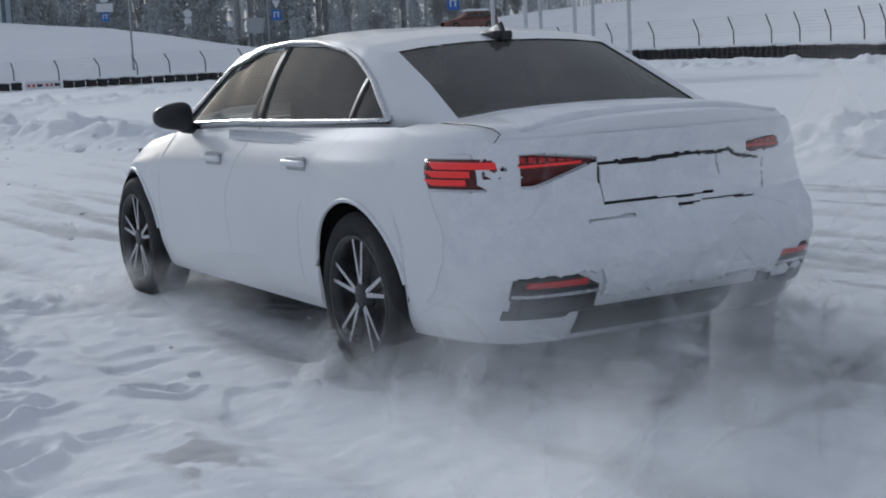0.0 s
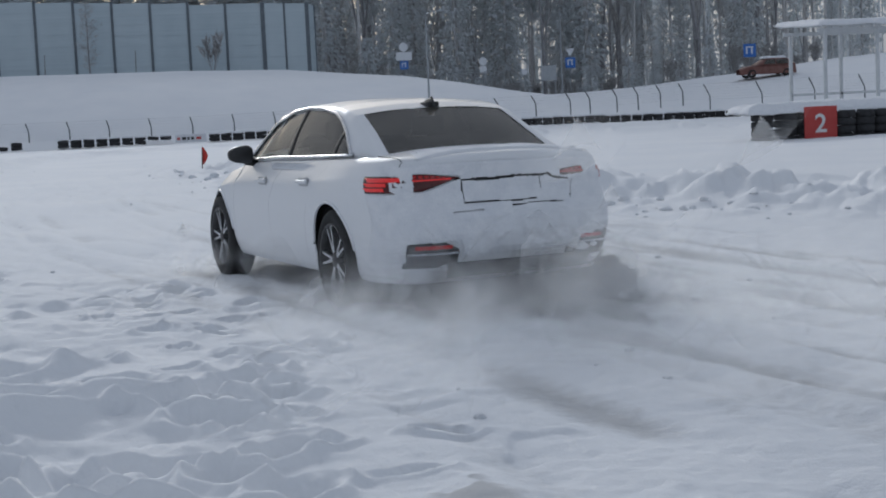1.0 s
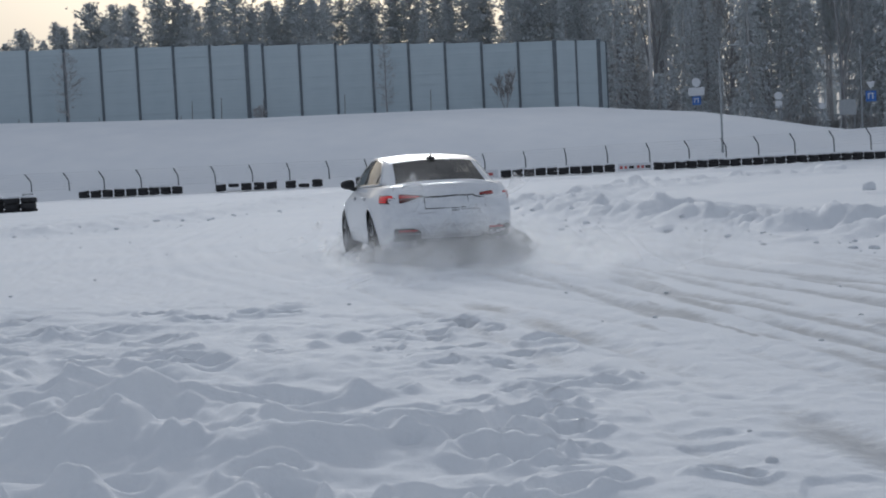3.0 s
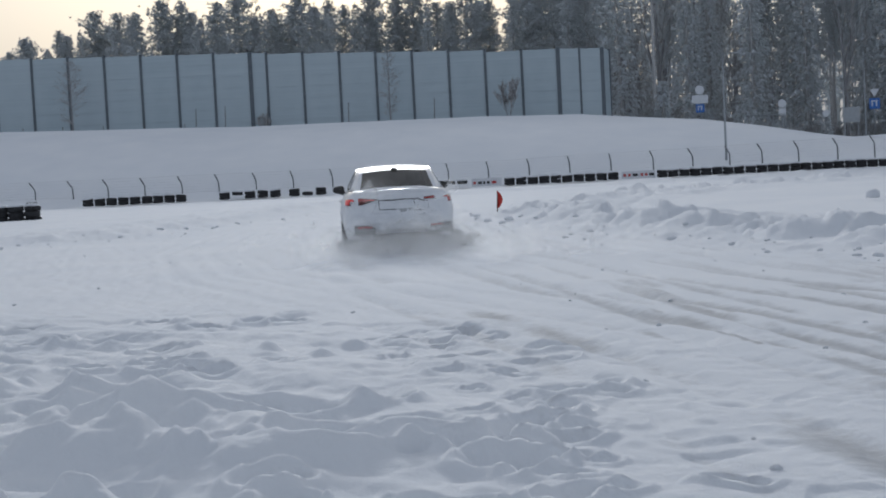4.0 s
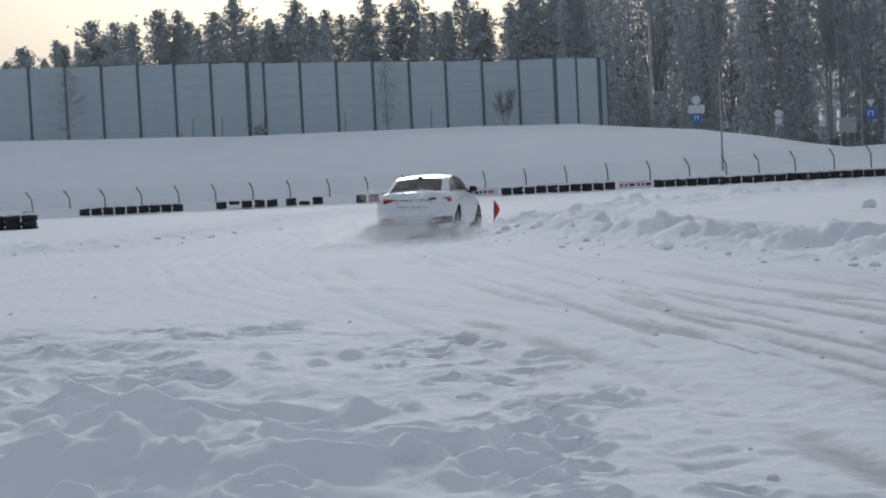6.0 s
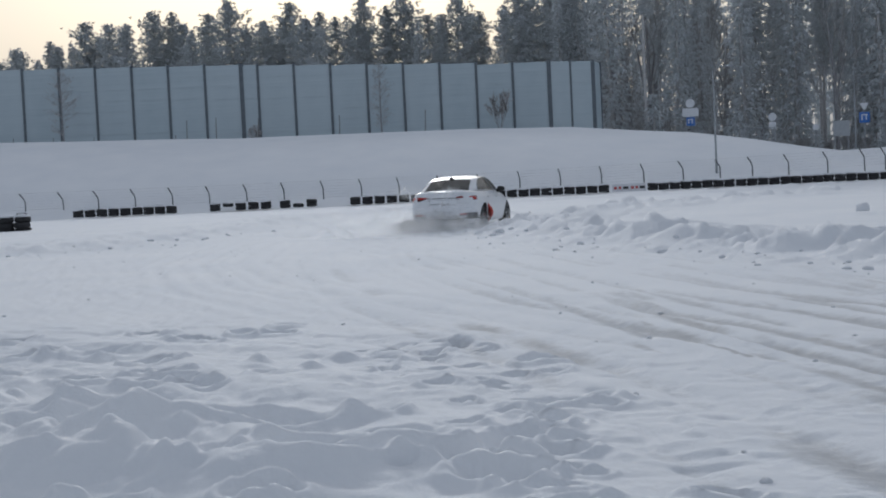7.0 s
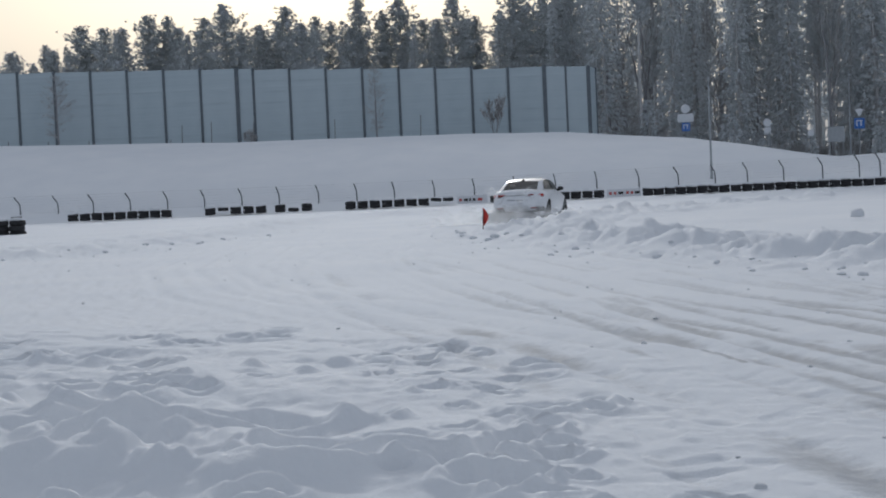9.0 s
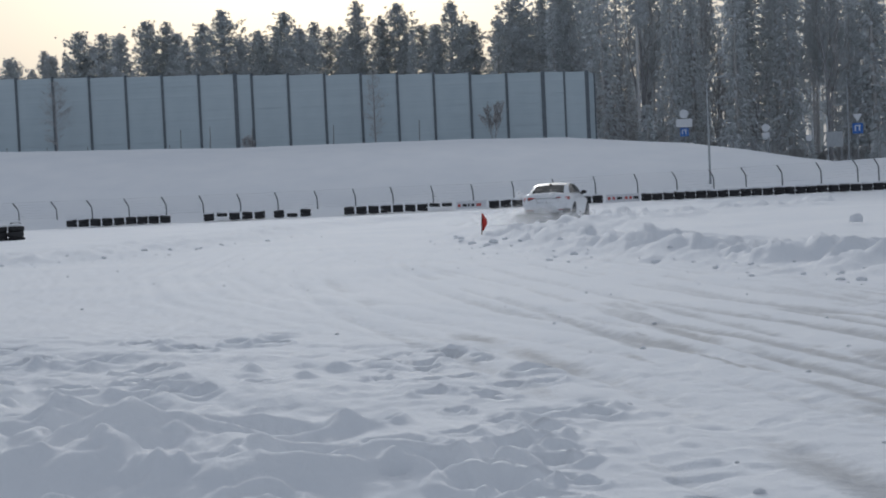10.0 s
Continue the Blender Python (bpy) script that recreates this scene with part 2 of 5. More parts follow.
def make_prints():
    """Footprints and kicked-up lumps: x, y, turn, length, width, depth (negative: a lump)."""
    r = random.Random(41)
    out = []
    for _ in range(62):                     # trodden snow beside the track
        y = 4.6 + 9.5 * r.random() ** 1.3
        x = r.uniform(-0.42, 0.05) * y + r.uniform(0.0, 0.5)
        out.append((x, y, r.uniform(0, math.pi), r.uniform(0.14, 0.28), r.uniform(0.09, 0.15), r.uniform(0.07, 0.15)))
    for _ in range(60):                     # shallow prints on the packed edge
        y = 5.2 + 8 * r.random()
        x = 0.085 * (14 - y) - 0.25 + r.gauss(0, 0.28)
        out.append((x, y, r.uniform(-0.5, 0.5), r.uniform(0.08, 0.14), r.uniform(0.05, 0.075), r.uniform(0.035, 0.065)))
    for _ in range(40):                     # kicked-up lumps
        y = 5.4 + 7 * r.random() ** 1.2
        x = r.uniform(-0.42, -0.07) * y
        out.append((x, y, r.uniform(0, math.pi), r.uniform(0.09, 0.22), r.uniform(0.07, 0.15), -r.uniform(0.05, 0.13)))
    # the heap close by, with its hollow
    out += [(-1.68, 7.75, 0.4, 0.42, 0.26, -0.19), (-1.15, 7.55, 0.2, 0.34, 0.24, -0.10), (-1.08, 8.05, 0.1, 0.36, 0.16, 0.10), (-0.52, 6.75, 1.0, 0.34, 0.17, -0.15), (-1.35, 6.9, 0.3, 0.5, 0.25, -0.12),
            (-0.95, 6.45, 0.2, 0.4, 0.2, -0.12), (-1.9, 6.7, 0.2, 0.4, 0.3, -0.12), (-0.75, 7.15, 0.5, 0.25, 0.15, 0.09), (-2.35, 8.7, 0.2, 0.34, 0.2, -0.14), (-2.95, 9.0, 0.1, 0.4, 0.25, -0.14),
            (-1.9, 9.3, 0.9, 0.2, 0.2, -0.12), (-2.1, 8.2, 0.0, 0.5, 0.14, 0.07), (-0.10, 6.85, 0.0, 0.24, 0.09, 0.06), (0.22, 7.0, 0.6, 0.2, 0.08, 0.05)]
    return out


PRINTS = make_prints()


def prints_height(x, y):
    z = np.zeros(x.shape)
    wob = 0.45 * (fbm(x, y, 0.12, 47, 2) - 0.5)
    for px, py, a, L, W, depth in PRINTS:
        sel = np.abs(x - px) + np.abs(y - py) < 3.2 * L
        if not sel.any():
            continue
        dx, dy = x[sel] - px, y[sel] - py
        u, v = dx * math.cos(a) + dy * math.sin(a), -dx * math.sin(a) + dy * math.cos(a)
        q = np.sqrt((u / L) ** 2 + (v / W) ** 2) + wob[sel]
        if depth > 0:
            z[sel] += -depth * (1 - smooth01(0.45, 1.08, q)) + 0.3 * depth * np.exp(-((q - 1.3) / 0.3) ** 2)
        else:
            z[sel] += -0.8 * depth * np.exp(-np.abs(q) ** 2 * 1.3)
    return z


def ground_height(x, y):
    """Height and wear of the snow at x, y (arrays)."""
    r = np.hypot(x, y)
    isl, out, rgh = inside_distance(ISLAND, x, y), inside_distance(OUTER, x, y), inside_distance(ROUGH, x, y)
    z = 0.03 * (fbm(x, y, 5.0, 1) - 0.5)
    # packed track: shallow ruts and scraped streaks
    wear = np.zeros(x.shape)
    near = (r < 75)
    if near.any():
        for k, (pts, w, s) in enumerate(RUT_LINES):
            d = line_distance(pts, x, y)
            sel = d < 4.2 * w
            if not sel.any():
                continue
            xs, ys, ds = x[sel], y[sel], d[sel]
            gate = smooth01(0.30, 0.58, fbm(xs, ys, 1.6, 40 + k, 3))
            ds = ds + 0.10 * (fbm(xs, ys, 0.8, 80 + k, 2) - 0.5)
            z[sel] += 0.007 * np.exp(-((ds - 2.1 * w) / w) ** 2) - 0.013 * (0.3 + gate) * np.exp(-(ds / w) ** 2)
            wear[sel] = np.maximum(wear[sel], min(s * 1.35, 1.0) * gate * np.exp(-(ds / (w * 1.25)) ** 2))
        run, off = along(WIDE_TRACK, x, y)
        far_fade = 1 - smooth01(30, 60, y)
        z = z + far_fade * (0.016 * (fbm(off, run * 0.05, 0.22, 51, 3) - 0.5) + 0.018 * (fbm(off, run * 0.04, 0.9, 52, 2) - 0.5))
        scrape = smooth01(0.54, 0.74, fbm(off, run * 0.10, 0.30, 55, 4)) * smooth01(0.4, 0.62, fbm(x, y, 2.5, 57, 3))
        wear = np.maximum(wear, 0.8 * scrape * smooth01(1.0, 0.0, off - 1.5))
        # bare lines worn through to the tarmac
        for o, seed in ((0.35, 58), (1.35, 59), (-1.2, 60)):
            wear = np.maximum(wear, 1.25 * np.exp(-((off + o + 0.05 * (fbm(x, y, 0.6, seed) - .5)) / 0.035) ** 2) * smooth01(0.46, 0.6, fbm(x, y, 0.9, seed + 5, 2)) * (1 - smooth01(13, 15, y)))
    z = z + 0.012 * (fbm(x, y, 0.5, 3) - 0.5) + 0.022 * (fbm(x, y, 0.13, 4, 2) - .5)
    wear = wear * (1 - 0.55 * smooth01(10, 20, y)) * (1 - 0.5 * smooth01(20, 40, y))
    band = smooth01(-2.6, -1.2, inside_distance(ROUGH, x - 1.9, y)) * (1 - smooth01(0.2, 1.4, inside_distance(ROUGH, x - 1.9, y)))
    wear = np.maximum(wear, band * 0.4 * (1 - smooth01(9, 13, y)) * smooth01(0.42, 0.66, fbm(x * 2.2, y * 0.7, 0.8, 64)))
    wear = wear * (1 - smooth01(-0.6, 0.6, np.maximum(isl, out))) * (1 - 0.85 * smooth01(-0.3, 0.5, rgh))
    # bare, dirty patch by the camera
    patch = np.exp(-((x - 0.98 - 0.12 * (4.7 - y)) / 0.16) ** 2 - ((y - 4.7) / 0.55) ** 2)
    wear = np.maximum(wear, 1.2 * patch * smooth01(0.40, 0.6, fbm(x * 1.6, y, 0.22, 62)))
    # trodden deep snow in the foreground
    k = smooth01(-1.2, 1.8, rgh)
    rough = (k > 0) & (r < 60)
    if rough.any():
        xs, ys = x[rough], y[rough]
        deep = 0.03 + 0.13 * (fbm(xs, ys, 0.75, 11, 2) - 0.42) + 0.09 * (fbm(xs, ys, 0.30, 12, 3) - 0.5)
        z[rough] += k[rough] * deep
    if ((r < 17) & (x < 3)).any():
        z = z + smooth01(-1.6, -0.6, rgh) * prints_height(x, y)
    # scattered prints beside the track
    f = smooth01(-1.9, -0.2, rgh) * (1 - smooth01(0.2, 1.2, rgh))
    z = z - 0.02 * f * smooth01(0.62, 0.74, fbm(x, y * 1.3, 0.36, 17, 2))
    # ploughed banks
    for dist, h0, seed, amp in ((isl, 0.09, 30, 1.1), (out, 0.12, 33, 0.45)):
        edge = amp * np.exp(-((dist - 1.0) / 1.15) ** 2)
        z = z + smooth01(-0.5, 1.4, dist) * h0 + edge * (0.03 + 0.19 * lumps(x, y, 1.0, seed)) + edge * 0.16 * lumps(x, y, 0.36, seed + 1)
        z = z + smooth01(0.5, 3, dist) * 0.09 * (fbm(x, y, 3.0, seed + 2) - 0.5)
        z = z + 0.10 * np.exp(-((dist - 3.0) / 1.0) ** 2) * lumps(x, y, 0.9, seed + 4)
        spill = np.exp(-((dist + 0.7) / 0.6) ** 2)
        z = z + spill * 0.10 * np.clip(lumps(x, y, 0.45, seed + 3) - 0.45, 0, 1)
    # bank under the tyres, hill behind the fence
    ridge = np.interp(x, [q[0] for q in RIDGE], [q[1] for q in RIDGE])
    back = inside_distance(HILL, x, y)
    z = z * (1 - 0.6 * smooth01(-5, 3, back))
    z = z + 0.50 * smooth01(-0.7, 0.6, back)
    t = np.clip((back - 1) / 22, 0, 1)
    hill = (np.sin(t * math.pi / 2) ** 0.9) * (ridge - 0.75) + 0.12 * (fbm(x, y, 7.0, 70, 3) - 0.5) * smooth01(3, 11, back)
    z = z + np.where(back > 1, hill, 0)
    z = z - 0.5 * smooth01(112, 117, y) - 1.5 * smooth01(121, 140, y)
    return z, np.clip(wear, 0, 1)


def ground_at(x, y):
    return float(ground_height(np.array([float(x)]), np.array([float(y)]))[0][0])


def build_ground():
    ang = np.concatenate([np.linspace(-180, -52, 40)[:-1], np.linspace(-52, -40, 40)[:-1], np.linspace(-40, 19, 660), np.linspace(19, 40, 60)[1:], np.linspace(40, 180, 40)[1:-1]])
    rad = np.concatenate([[0.4, 1.2, 2.2, 3.2], np.concatenate([np.geomspace(4.0, 16, 350), np.geomspace(16, 130, 260)[1:]]), np.geomspace(135, 3800, 30)])
    A, R = np.meshgrid(np.radians(ang), rad)
    X, Y = -np.sin(A) * R, np.cos(A) * R
    Z, W = ground_height(X.ravel(), Y.ravel())
    n, m = len(rad), len(ang)
    co = np.column_stack([X.ravel(), Y.ravel(), Z])
    i = np.arange(n - 1)[:, None] * m + np.arange(m)[None, :]
    j = np.arange(n - 1)[:, None] * m + (np.arange(m)[None, :] + 1) % m
    faces = np.stack([i, j, j + m, i + m], -1).reshape(-1, 4)[:, ::-1]
    me = bpy.data.meshes.new("ground")
    hub = len(co)
    co = np.vstack([co, [[0, 0, float(Z[:m].mean())]]])
    tris = [(hub, (k + 1) % m, k) for k in range(m)]
    me.from_pydata(co.tolist(), [], faces.tolist() + [t[::-1] for t in tris])
    at = me.attributes.new("wear", "FLOAT", "POINT")
    at.data.foreach_set("value", np.append(W, 0.0).astype(np.float32))
    me.polygons.foreach_set("use_smooth", [True] * len(me.polygons))
    me.materials.append(SNOW)
    me.update()
    ob = new("ground", me)
    if me.polygons[1000].normal.z < 0:
        me.flip_normals()
    return tagged(ob, "snow-covered ground with a packed, rutted driving track and ploughed banks", "ground", kind="structure")


build_ground()

# ================= noise wall on the hill =================
WALL_TOP = [(-60, 12.4), (-33.8, 11.8), (-16.2, 11.37), (-9, 11.1), (2.5, 10.65), (5.4, 10.47), (14, 10.47)]


def wall_panel_material():
    m = Mat("wall_panel", (0.30, 0.36, 0.40), 0.55)
    stripe = m.noise(1.0, 2.0, stretch=(0.15, 0.15, 6.0))
    big = m.noise(0.5, 4.0)
    rnd = m.node("ShaderNodeObjectInfo").outputs["Random"]
    c = m.mix(m.ramp(m.mix(0.5, big, stripe), (0.35, 0.0), (0.65, 1.0)), (0.40, 0.475, 0.515), (0.48, 0.55, 0.585))
    m.color(m.mix(m.math("MULTIPLY", rnd, 0.3), c, (0.54, 0.60, 0.63)))
    m.bump(stripe, 0.4, 0.03)
    return m.m


def build_noise_wall():
    panel_m = wall_panel_material()
    post_m = two_tone("wall_post", (0.09, 0.11, 0.13), (0.15, 0.17, 0.19), 3.0, 0.5)
    w = thing("noise_wall", pose(0, 0, 0), "tall grey-blue noise barrier wall of panels between dark steel posts", "wall", kind="structure")
    # plan corners of the post line: (x, y)
    line = [(-16.2 - 2.92 * k, 118.0) for k in range(15, 0, -1)] + [(-16.2, 118.0), (-14.95, 118.5)]
    line += [(-14.95 + 2.92 * k, 118.5) for k in range(1, 9)] + [(10.2, 119.6), (12.1, 120.2), (12.9, 123.0), (13.4, 130)]
    for (ax, ay), (bx, by) in zip(line, line[1:]):
        L, ang = math.hypot(bx - ax, by - ay), math.degrees(math.atan2(by - ay, bx - ax))
        z0 = min(ground_at(ax, ay), ground_at(bx, by)) - 0.6
        z1 = min(lerp(WALL_TOP, ax), lerp(WALL_TOP, bx)) + 0.02
        bm = bmesh.new()
        box(bm, 0.08, L - 0.08, -0.06, 0.06, z0, z1)
        n = 8
        for k in range(n):           # boards with grooves between
            h = (z1 - z0) / n
            box(bm, 0.08, L - 0.08, -0.085, -0.06, z0 + k * h + 0.02, z0 + (k + 1) * h - 0.02)
        p = part("panel", bm, panel_m, w, smooth=False)
        p.matrix_basis = pose(ax, ay, 0, 0, 0, ang)
    for k, (ax, ay) in enumerate(line):
        z0, z1 = ground_at(ax, ay) - 0.6, lerp(WALL_TOP, ax) + 0.1
        h = 0.16 if ax in (-16.2, ) or 8 < ax < 9 or ax > 12 else 0.10
        bm = bmesh.new()
        box(bm, -h, h, -0.14, -0.115, z0, z1)      # H-section
        box(bm, -h, h, 0.10, 0.12, z0, z1)
        box(bm, -0.03, 0.03, -0.115, 0.10, z0, z1)
        part("post", bm, post_m, w, smooth=False).matrix_basis = pose(ax, ay, 0)


build_noise_wall()
# ================= the white saloon car =================


def car_paint():
    m = Mat("white_paint", (0.80, 0.81, 0.83), 0.28)
    dust_sheen = m.noise(3.0, 6.0, 0.65)
    fine = m.noise(45.0, 4.0, 0.7)
    d = m.ramp(m.mix(0.4, dust_sheen, fine), (0.40, 0.0), (0.66, 1.0))
    m.color(m.mix(d, (0.81, 0.82, 0.84), (0.84, 0.85, 0.87)))
    m.rough(m.ramp(d, (0.0, 0.32), (1.0, 0.5)))
    m.p.inputs["Coat Weight"].default_value = 0.4
    m.p.inputs["Coat Roughness"].default_value = 0.08
    m.bump(fine, 0.02, 0.003)
    return m.m


def tinted_glass(name, tint, gloss=0.04, film=0.08):
    m = Mat(name)
    t = m.t
    tr = m.node("ShaderNodeBsdfTransparent")
    tr.inputs[0].default_value = (*tint, 1)
    gl = m.node("ShaderNodeBsdfGlossy")
    gl.inputs["Roughness"].default_value = gloss
    fr = m.node("ShaderNodeFresnel")
    fr.inputs[0].default_value = 1.5
    # pale brown film: dirt, with brownish reflections put into its colour
    dust_sheen = m.ramp(m.noise(4.0, 5.0, 0.6), (0.3, film * 0.4), (0.75, film))
    df = m.node("ShaderNodeBsdfDiffuse")
    df.inputs[0].default_value = (0.62, 0.58, 0.52, 1)
    mx, mx2 = m.node("ShaderNodeMixShader"), m.node("ShaderNodeMixShader")
    t.links.new(fr.outputs[0], mx.inputs[0])
    t.links.new(tr.outputs[0], mx.inputs[1])
    t.links.new(gl.outputs[0], mx.inputs[2])
    t.links.new(dust_sheen, mx2.inputs[0])
    t.links.new(mx.outputs[0], mx2.inputs[1])
    t.links.new(df.outputs[0], mx2.inputs[2])
    t.links.new(mx2.outputs[0], t.nodes["Material Output"].inputs[0])
    return m.m


PAINT = car_paint()
BLACK = two_tone("black_plastic", (0.015, 0.015, 0.016), (0.035, 0.035, 0.036), 6, 0.45, 0.1)
RUBBER = two_tone("tyre_rubber", (0.012, 0.012, 0.013), (0.03, 0.03, 0.031), 10, 0.8, 0.3)
CHROME = two_tone("bright_trim", (0.72, 0.73, 0.75), (0.6, 0.61, 0.63), 20, 0.25, 0.0, 1.0)
ALLOY = two_tone("polished_alloy", (0.62, 0.63, 0.65), (0.5, 0.5, 0.52), 20, 0.3, 0.05, 1.0)
ALLOY_DARK = two_tone("dark_alloy", (0.03, 0.03, 0.033), (0.06, 0.06, 0.062), 20, 0.4, 0.05, 0.3)
# grey of the door gaps; on handle cups it stands for recess shade
GAP_CUP_SHADE = two_tone("handle_cup", (0.46, 0.47, 0.49), (0.58, 0.59, 0.61), 20, 0.5, 0.0)
GLASS = tinted_glass("window_glass", (0.84, 0.90, 0.88), 0.04, 0.02)
GLASS_DARK = tinted_glass("privacy_glass", (0.26, 0.24, 0.20), 0.06, 0.16)
DARK = two_tone("dark_cabin", (0.02, 0.02, 0.021), (0.05, 0.048, 0.045), 5, 0.8, 0.1)

Z_TOP = [(-2.5, 0.985), (-2.2, 1.005), (-1.7, 1.015), (-1.0, 1.0), (0.0, 0.985), (0.8, 0.955), (1.4, 0.885), (1.9, 0.79), (2.4, 0.68)]
W_PROF = [(0.18, 0.90), (0.24, 0.945), (0.35, 0.975), (0.5, 0.99), (0.65, 1.0), (0.8, 0.992), (0.86, 0.985), (0.90, 0.958), (0.95, 0.925), (1.0, 0.885)]
Y_REAR = [(0.18, -2.26), (0.28, -2.34), (0.42, -2.405), (0.52, -2.42), (0.62, -2.405), (0.69, -2.35), (0.80, -2.315), (0.90, -2.32), (0.96, -2.335), (1.0, -2.325), (1.06, -2.29)]
Y_FRONT = [(0.18, 2.12), (0.35, 2.26), (0.6, 2.29), (0.75, 2.22), (1.0, 2.0)]
HALF_W, ARCH_R, WHEEL_R = 0.92, 0.38, 0.352
WHEEL_Y, WHEEL_Z, ARCH_Z = 1.415, 0.318, 0.335


def body_low(y):
    z = 0.20
    for wy in (-WHEEL_Y, WHEEL_Y):
        d = abs(y - wy)
        if d < ARCH_R:
            z = max(z, ARCH_Z + math.sqrt(ARCH_R ** 2 - d * d))
    return z


def body_point(th, s):
    """The side and ends of the body: th goes round the plan, s up."""
    n = 7.0 if math.cos(th) < 0 else 4.0
    c, q = math.cos(th), math.sin(th)
    cy = math.copysign(abs(c) ** (2 / n), c)
    cx = math.copysign(abs(q) ** (2 / n), q)
    y = cy * (2.40 if cy < 0 else 2.25)
    zt = lerp(Z_TOP, y)
    zl = body_low(y)
    z = zl + s * (zt - zl)
    ye = -lerp(Y_REAR, z) if cy < 0 else lerp(Y_FRONT, z)
    y2 = cy * ye
    w = HALF_W * lerp(W_PROF, min(z / zt, 1.0))
    flare = 0.022 * math.exp(-((abs(y) - WHEEL_Y) / 0.36) ** 2) * math.exp(-((z - 0.68) / 0.2) ** 2)
    return Vector((cx * (w + flare), y2, z))


def even_angles(n):
    """Plan angles that lie at even distances along the outline, alike on both sides."""
    fine = [math.pi * k / 6000 for k in range(6001)]
    ps = [body_point(t, 0.9) for t in fine]
    run = [0.0]
    for a, b in zip(ps, ps[1:]):
        run.append(run[-1] + (b.xy - a.xy).length)
    half = np.interp(np.linspace(0, run[-1], n // 2 + 1), run, fine)
    return list(half) + [math.tau - t for t in half[-2:0:-1]]


def side_x(y, z):
    """Half the body's width at y, z."""
    ye, n = (-lerp(Y_REAR, z), 7.0) if y < 0 else (lerp(Y_FRONT, z), 4.0)
    w = HALF_W * lerp(W_PROF, min(z / lerp(Z_TOP, y), 1.0))
    flare = 0.022 * math.exp(-((abs(y) - WHEEL_Y) / 0.36) ** 2) * math.exp(-((z - 0.68) / 0.2) ** 2)
    return (w + flare) * max(0.0, 1 - min(abs(y / ye), 1) ** n) ** (1 / n)


def outward(bm, sign=None):
    """Turns the faces away from the cabin's middle."""
    for f in bm.faces:
        c = f.calc_center_median()
        if f.normal.dot(c - Vector((0, -0.4, 0.9))) < 0:
            f.normal_flip()
    return bm


def rear_y(x, z):
    """Where the rear of the body stands at x, z."""
    zt = 1.0
    w = HALF_W * lerp(W_PROF, min(z / zt, 1.0))
    return lerp(Y_REAR, z) * max(0.0, 1 - min(abs(x / w), 1) ** 7.0) ** (1 / 7.0)


ROOF_Z = [(-1.80, 1.066), (-1.5, 1.212), (-1.2, 1.345), (-1.05, 1.382), (-0.8, 1.412), (-0.3, 1.43), (0.1, 1.415), (0.35, 1.365), (0.7, 1.185), (1.05, 0.985)]
ROOF_W = [(-1.80, 0.675), (-1.5, 0.63), (-1.2, 0.60), (-0.5, 0.615), (0.2, 0.615), (0.6, 0.67), (1.05, 0.74)]
BELT_W = [(-1.80, 0.72), (-1.3, 0.80), (-0.5, 0.825), (0.5, 0.815), (1.05, 0.77)]
DLO = [(-1.50, 1.03), (-1.42, 1.085), (-1.25, 1.19), (-1.05, 1.285), (-0.9, 1.33), (-0.6, 1.372), (-0.3, 1.38), (0.0, 1.36), (0.35, 1.27), (0.78, 1.0)]


def belt_z(y):
    return lerp(Z_TOP, y) - 0.002


def dlo_low(y):
    return belt_z(y) + 0.028


def side_point(y, z, out=0.0):
    """A place on the side of the cabin."""
    zb, ze = belt_z(y), lerp(ROOF_Z, y) - 0.04
    k = max(0.0, min(1.2, (z - zb) / max(ze - zb, 1e-3)))
    x = lerp(BELT_W, y) * (1 - k) + lerp(ROOF_W, y) * k + 0.02 * math.sin(min(k, 1) * math.pi)
    return Vector((-(x + out), y, z))


def roof_point(y, f, lift=0.0):
    w = lerp(ROOF_W, y)
    return Vector((f * w, y, lerp(ROOF_Z, y) - 0.04 * abs(f) ** 2.5 + lift))


def mirrored(bm):
    """Adds the other half of a mesh."""
    geom = bm.verts[:] + bm.edges[:] + bm.faces[:]
    dup = bmesh.ops.duplicate(bm, geom=geom)["geom"]
    vs = [g for g in dup if isinstance(g, bmesh.types.BMVert)]
    bmesh.ops.scale(bm, vec=(-1, 1, 1), verts=vs)
    bmesh.ops.remove_doubles(bm, verts=bm.verts[:], dist=0.0005)
    bmesh.ops.recalc_face_normals(bm, faces=bm.faces[:])
    return bm


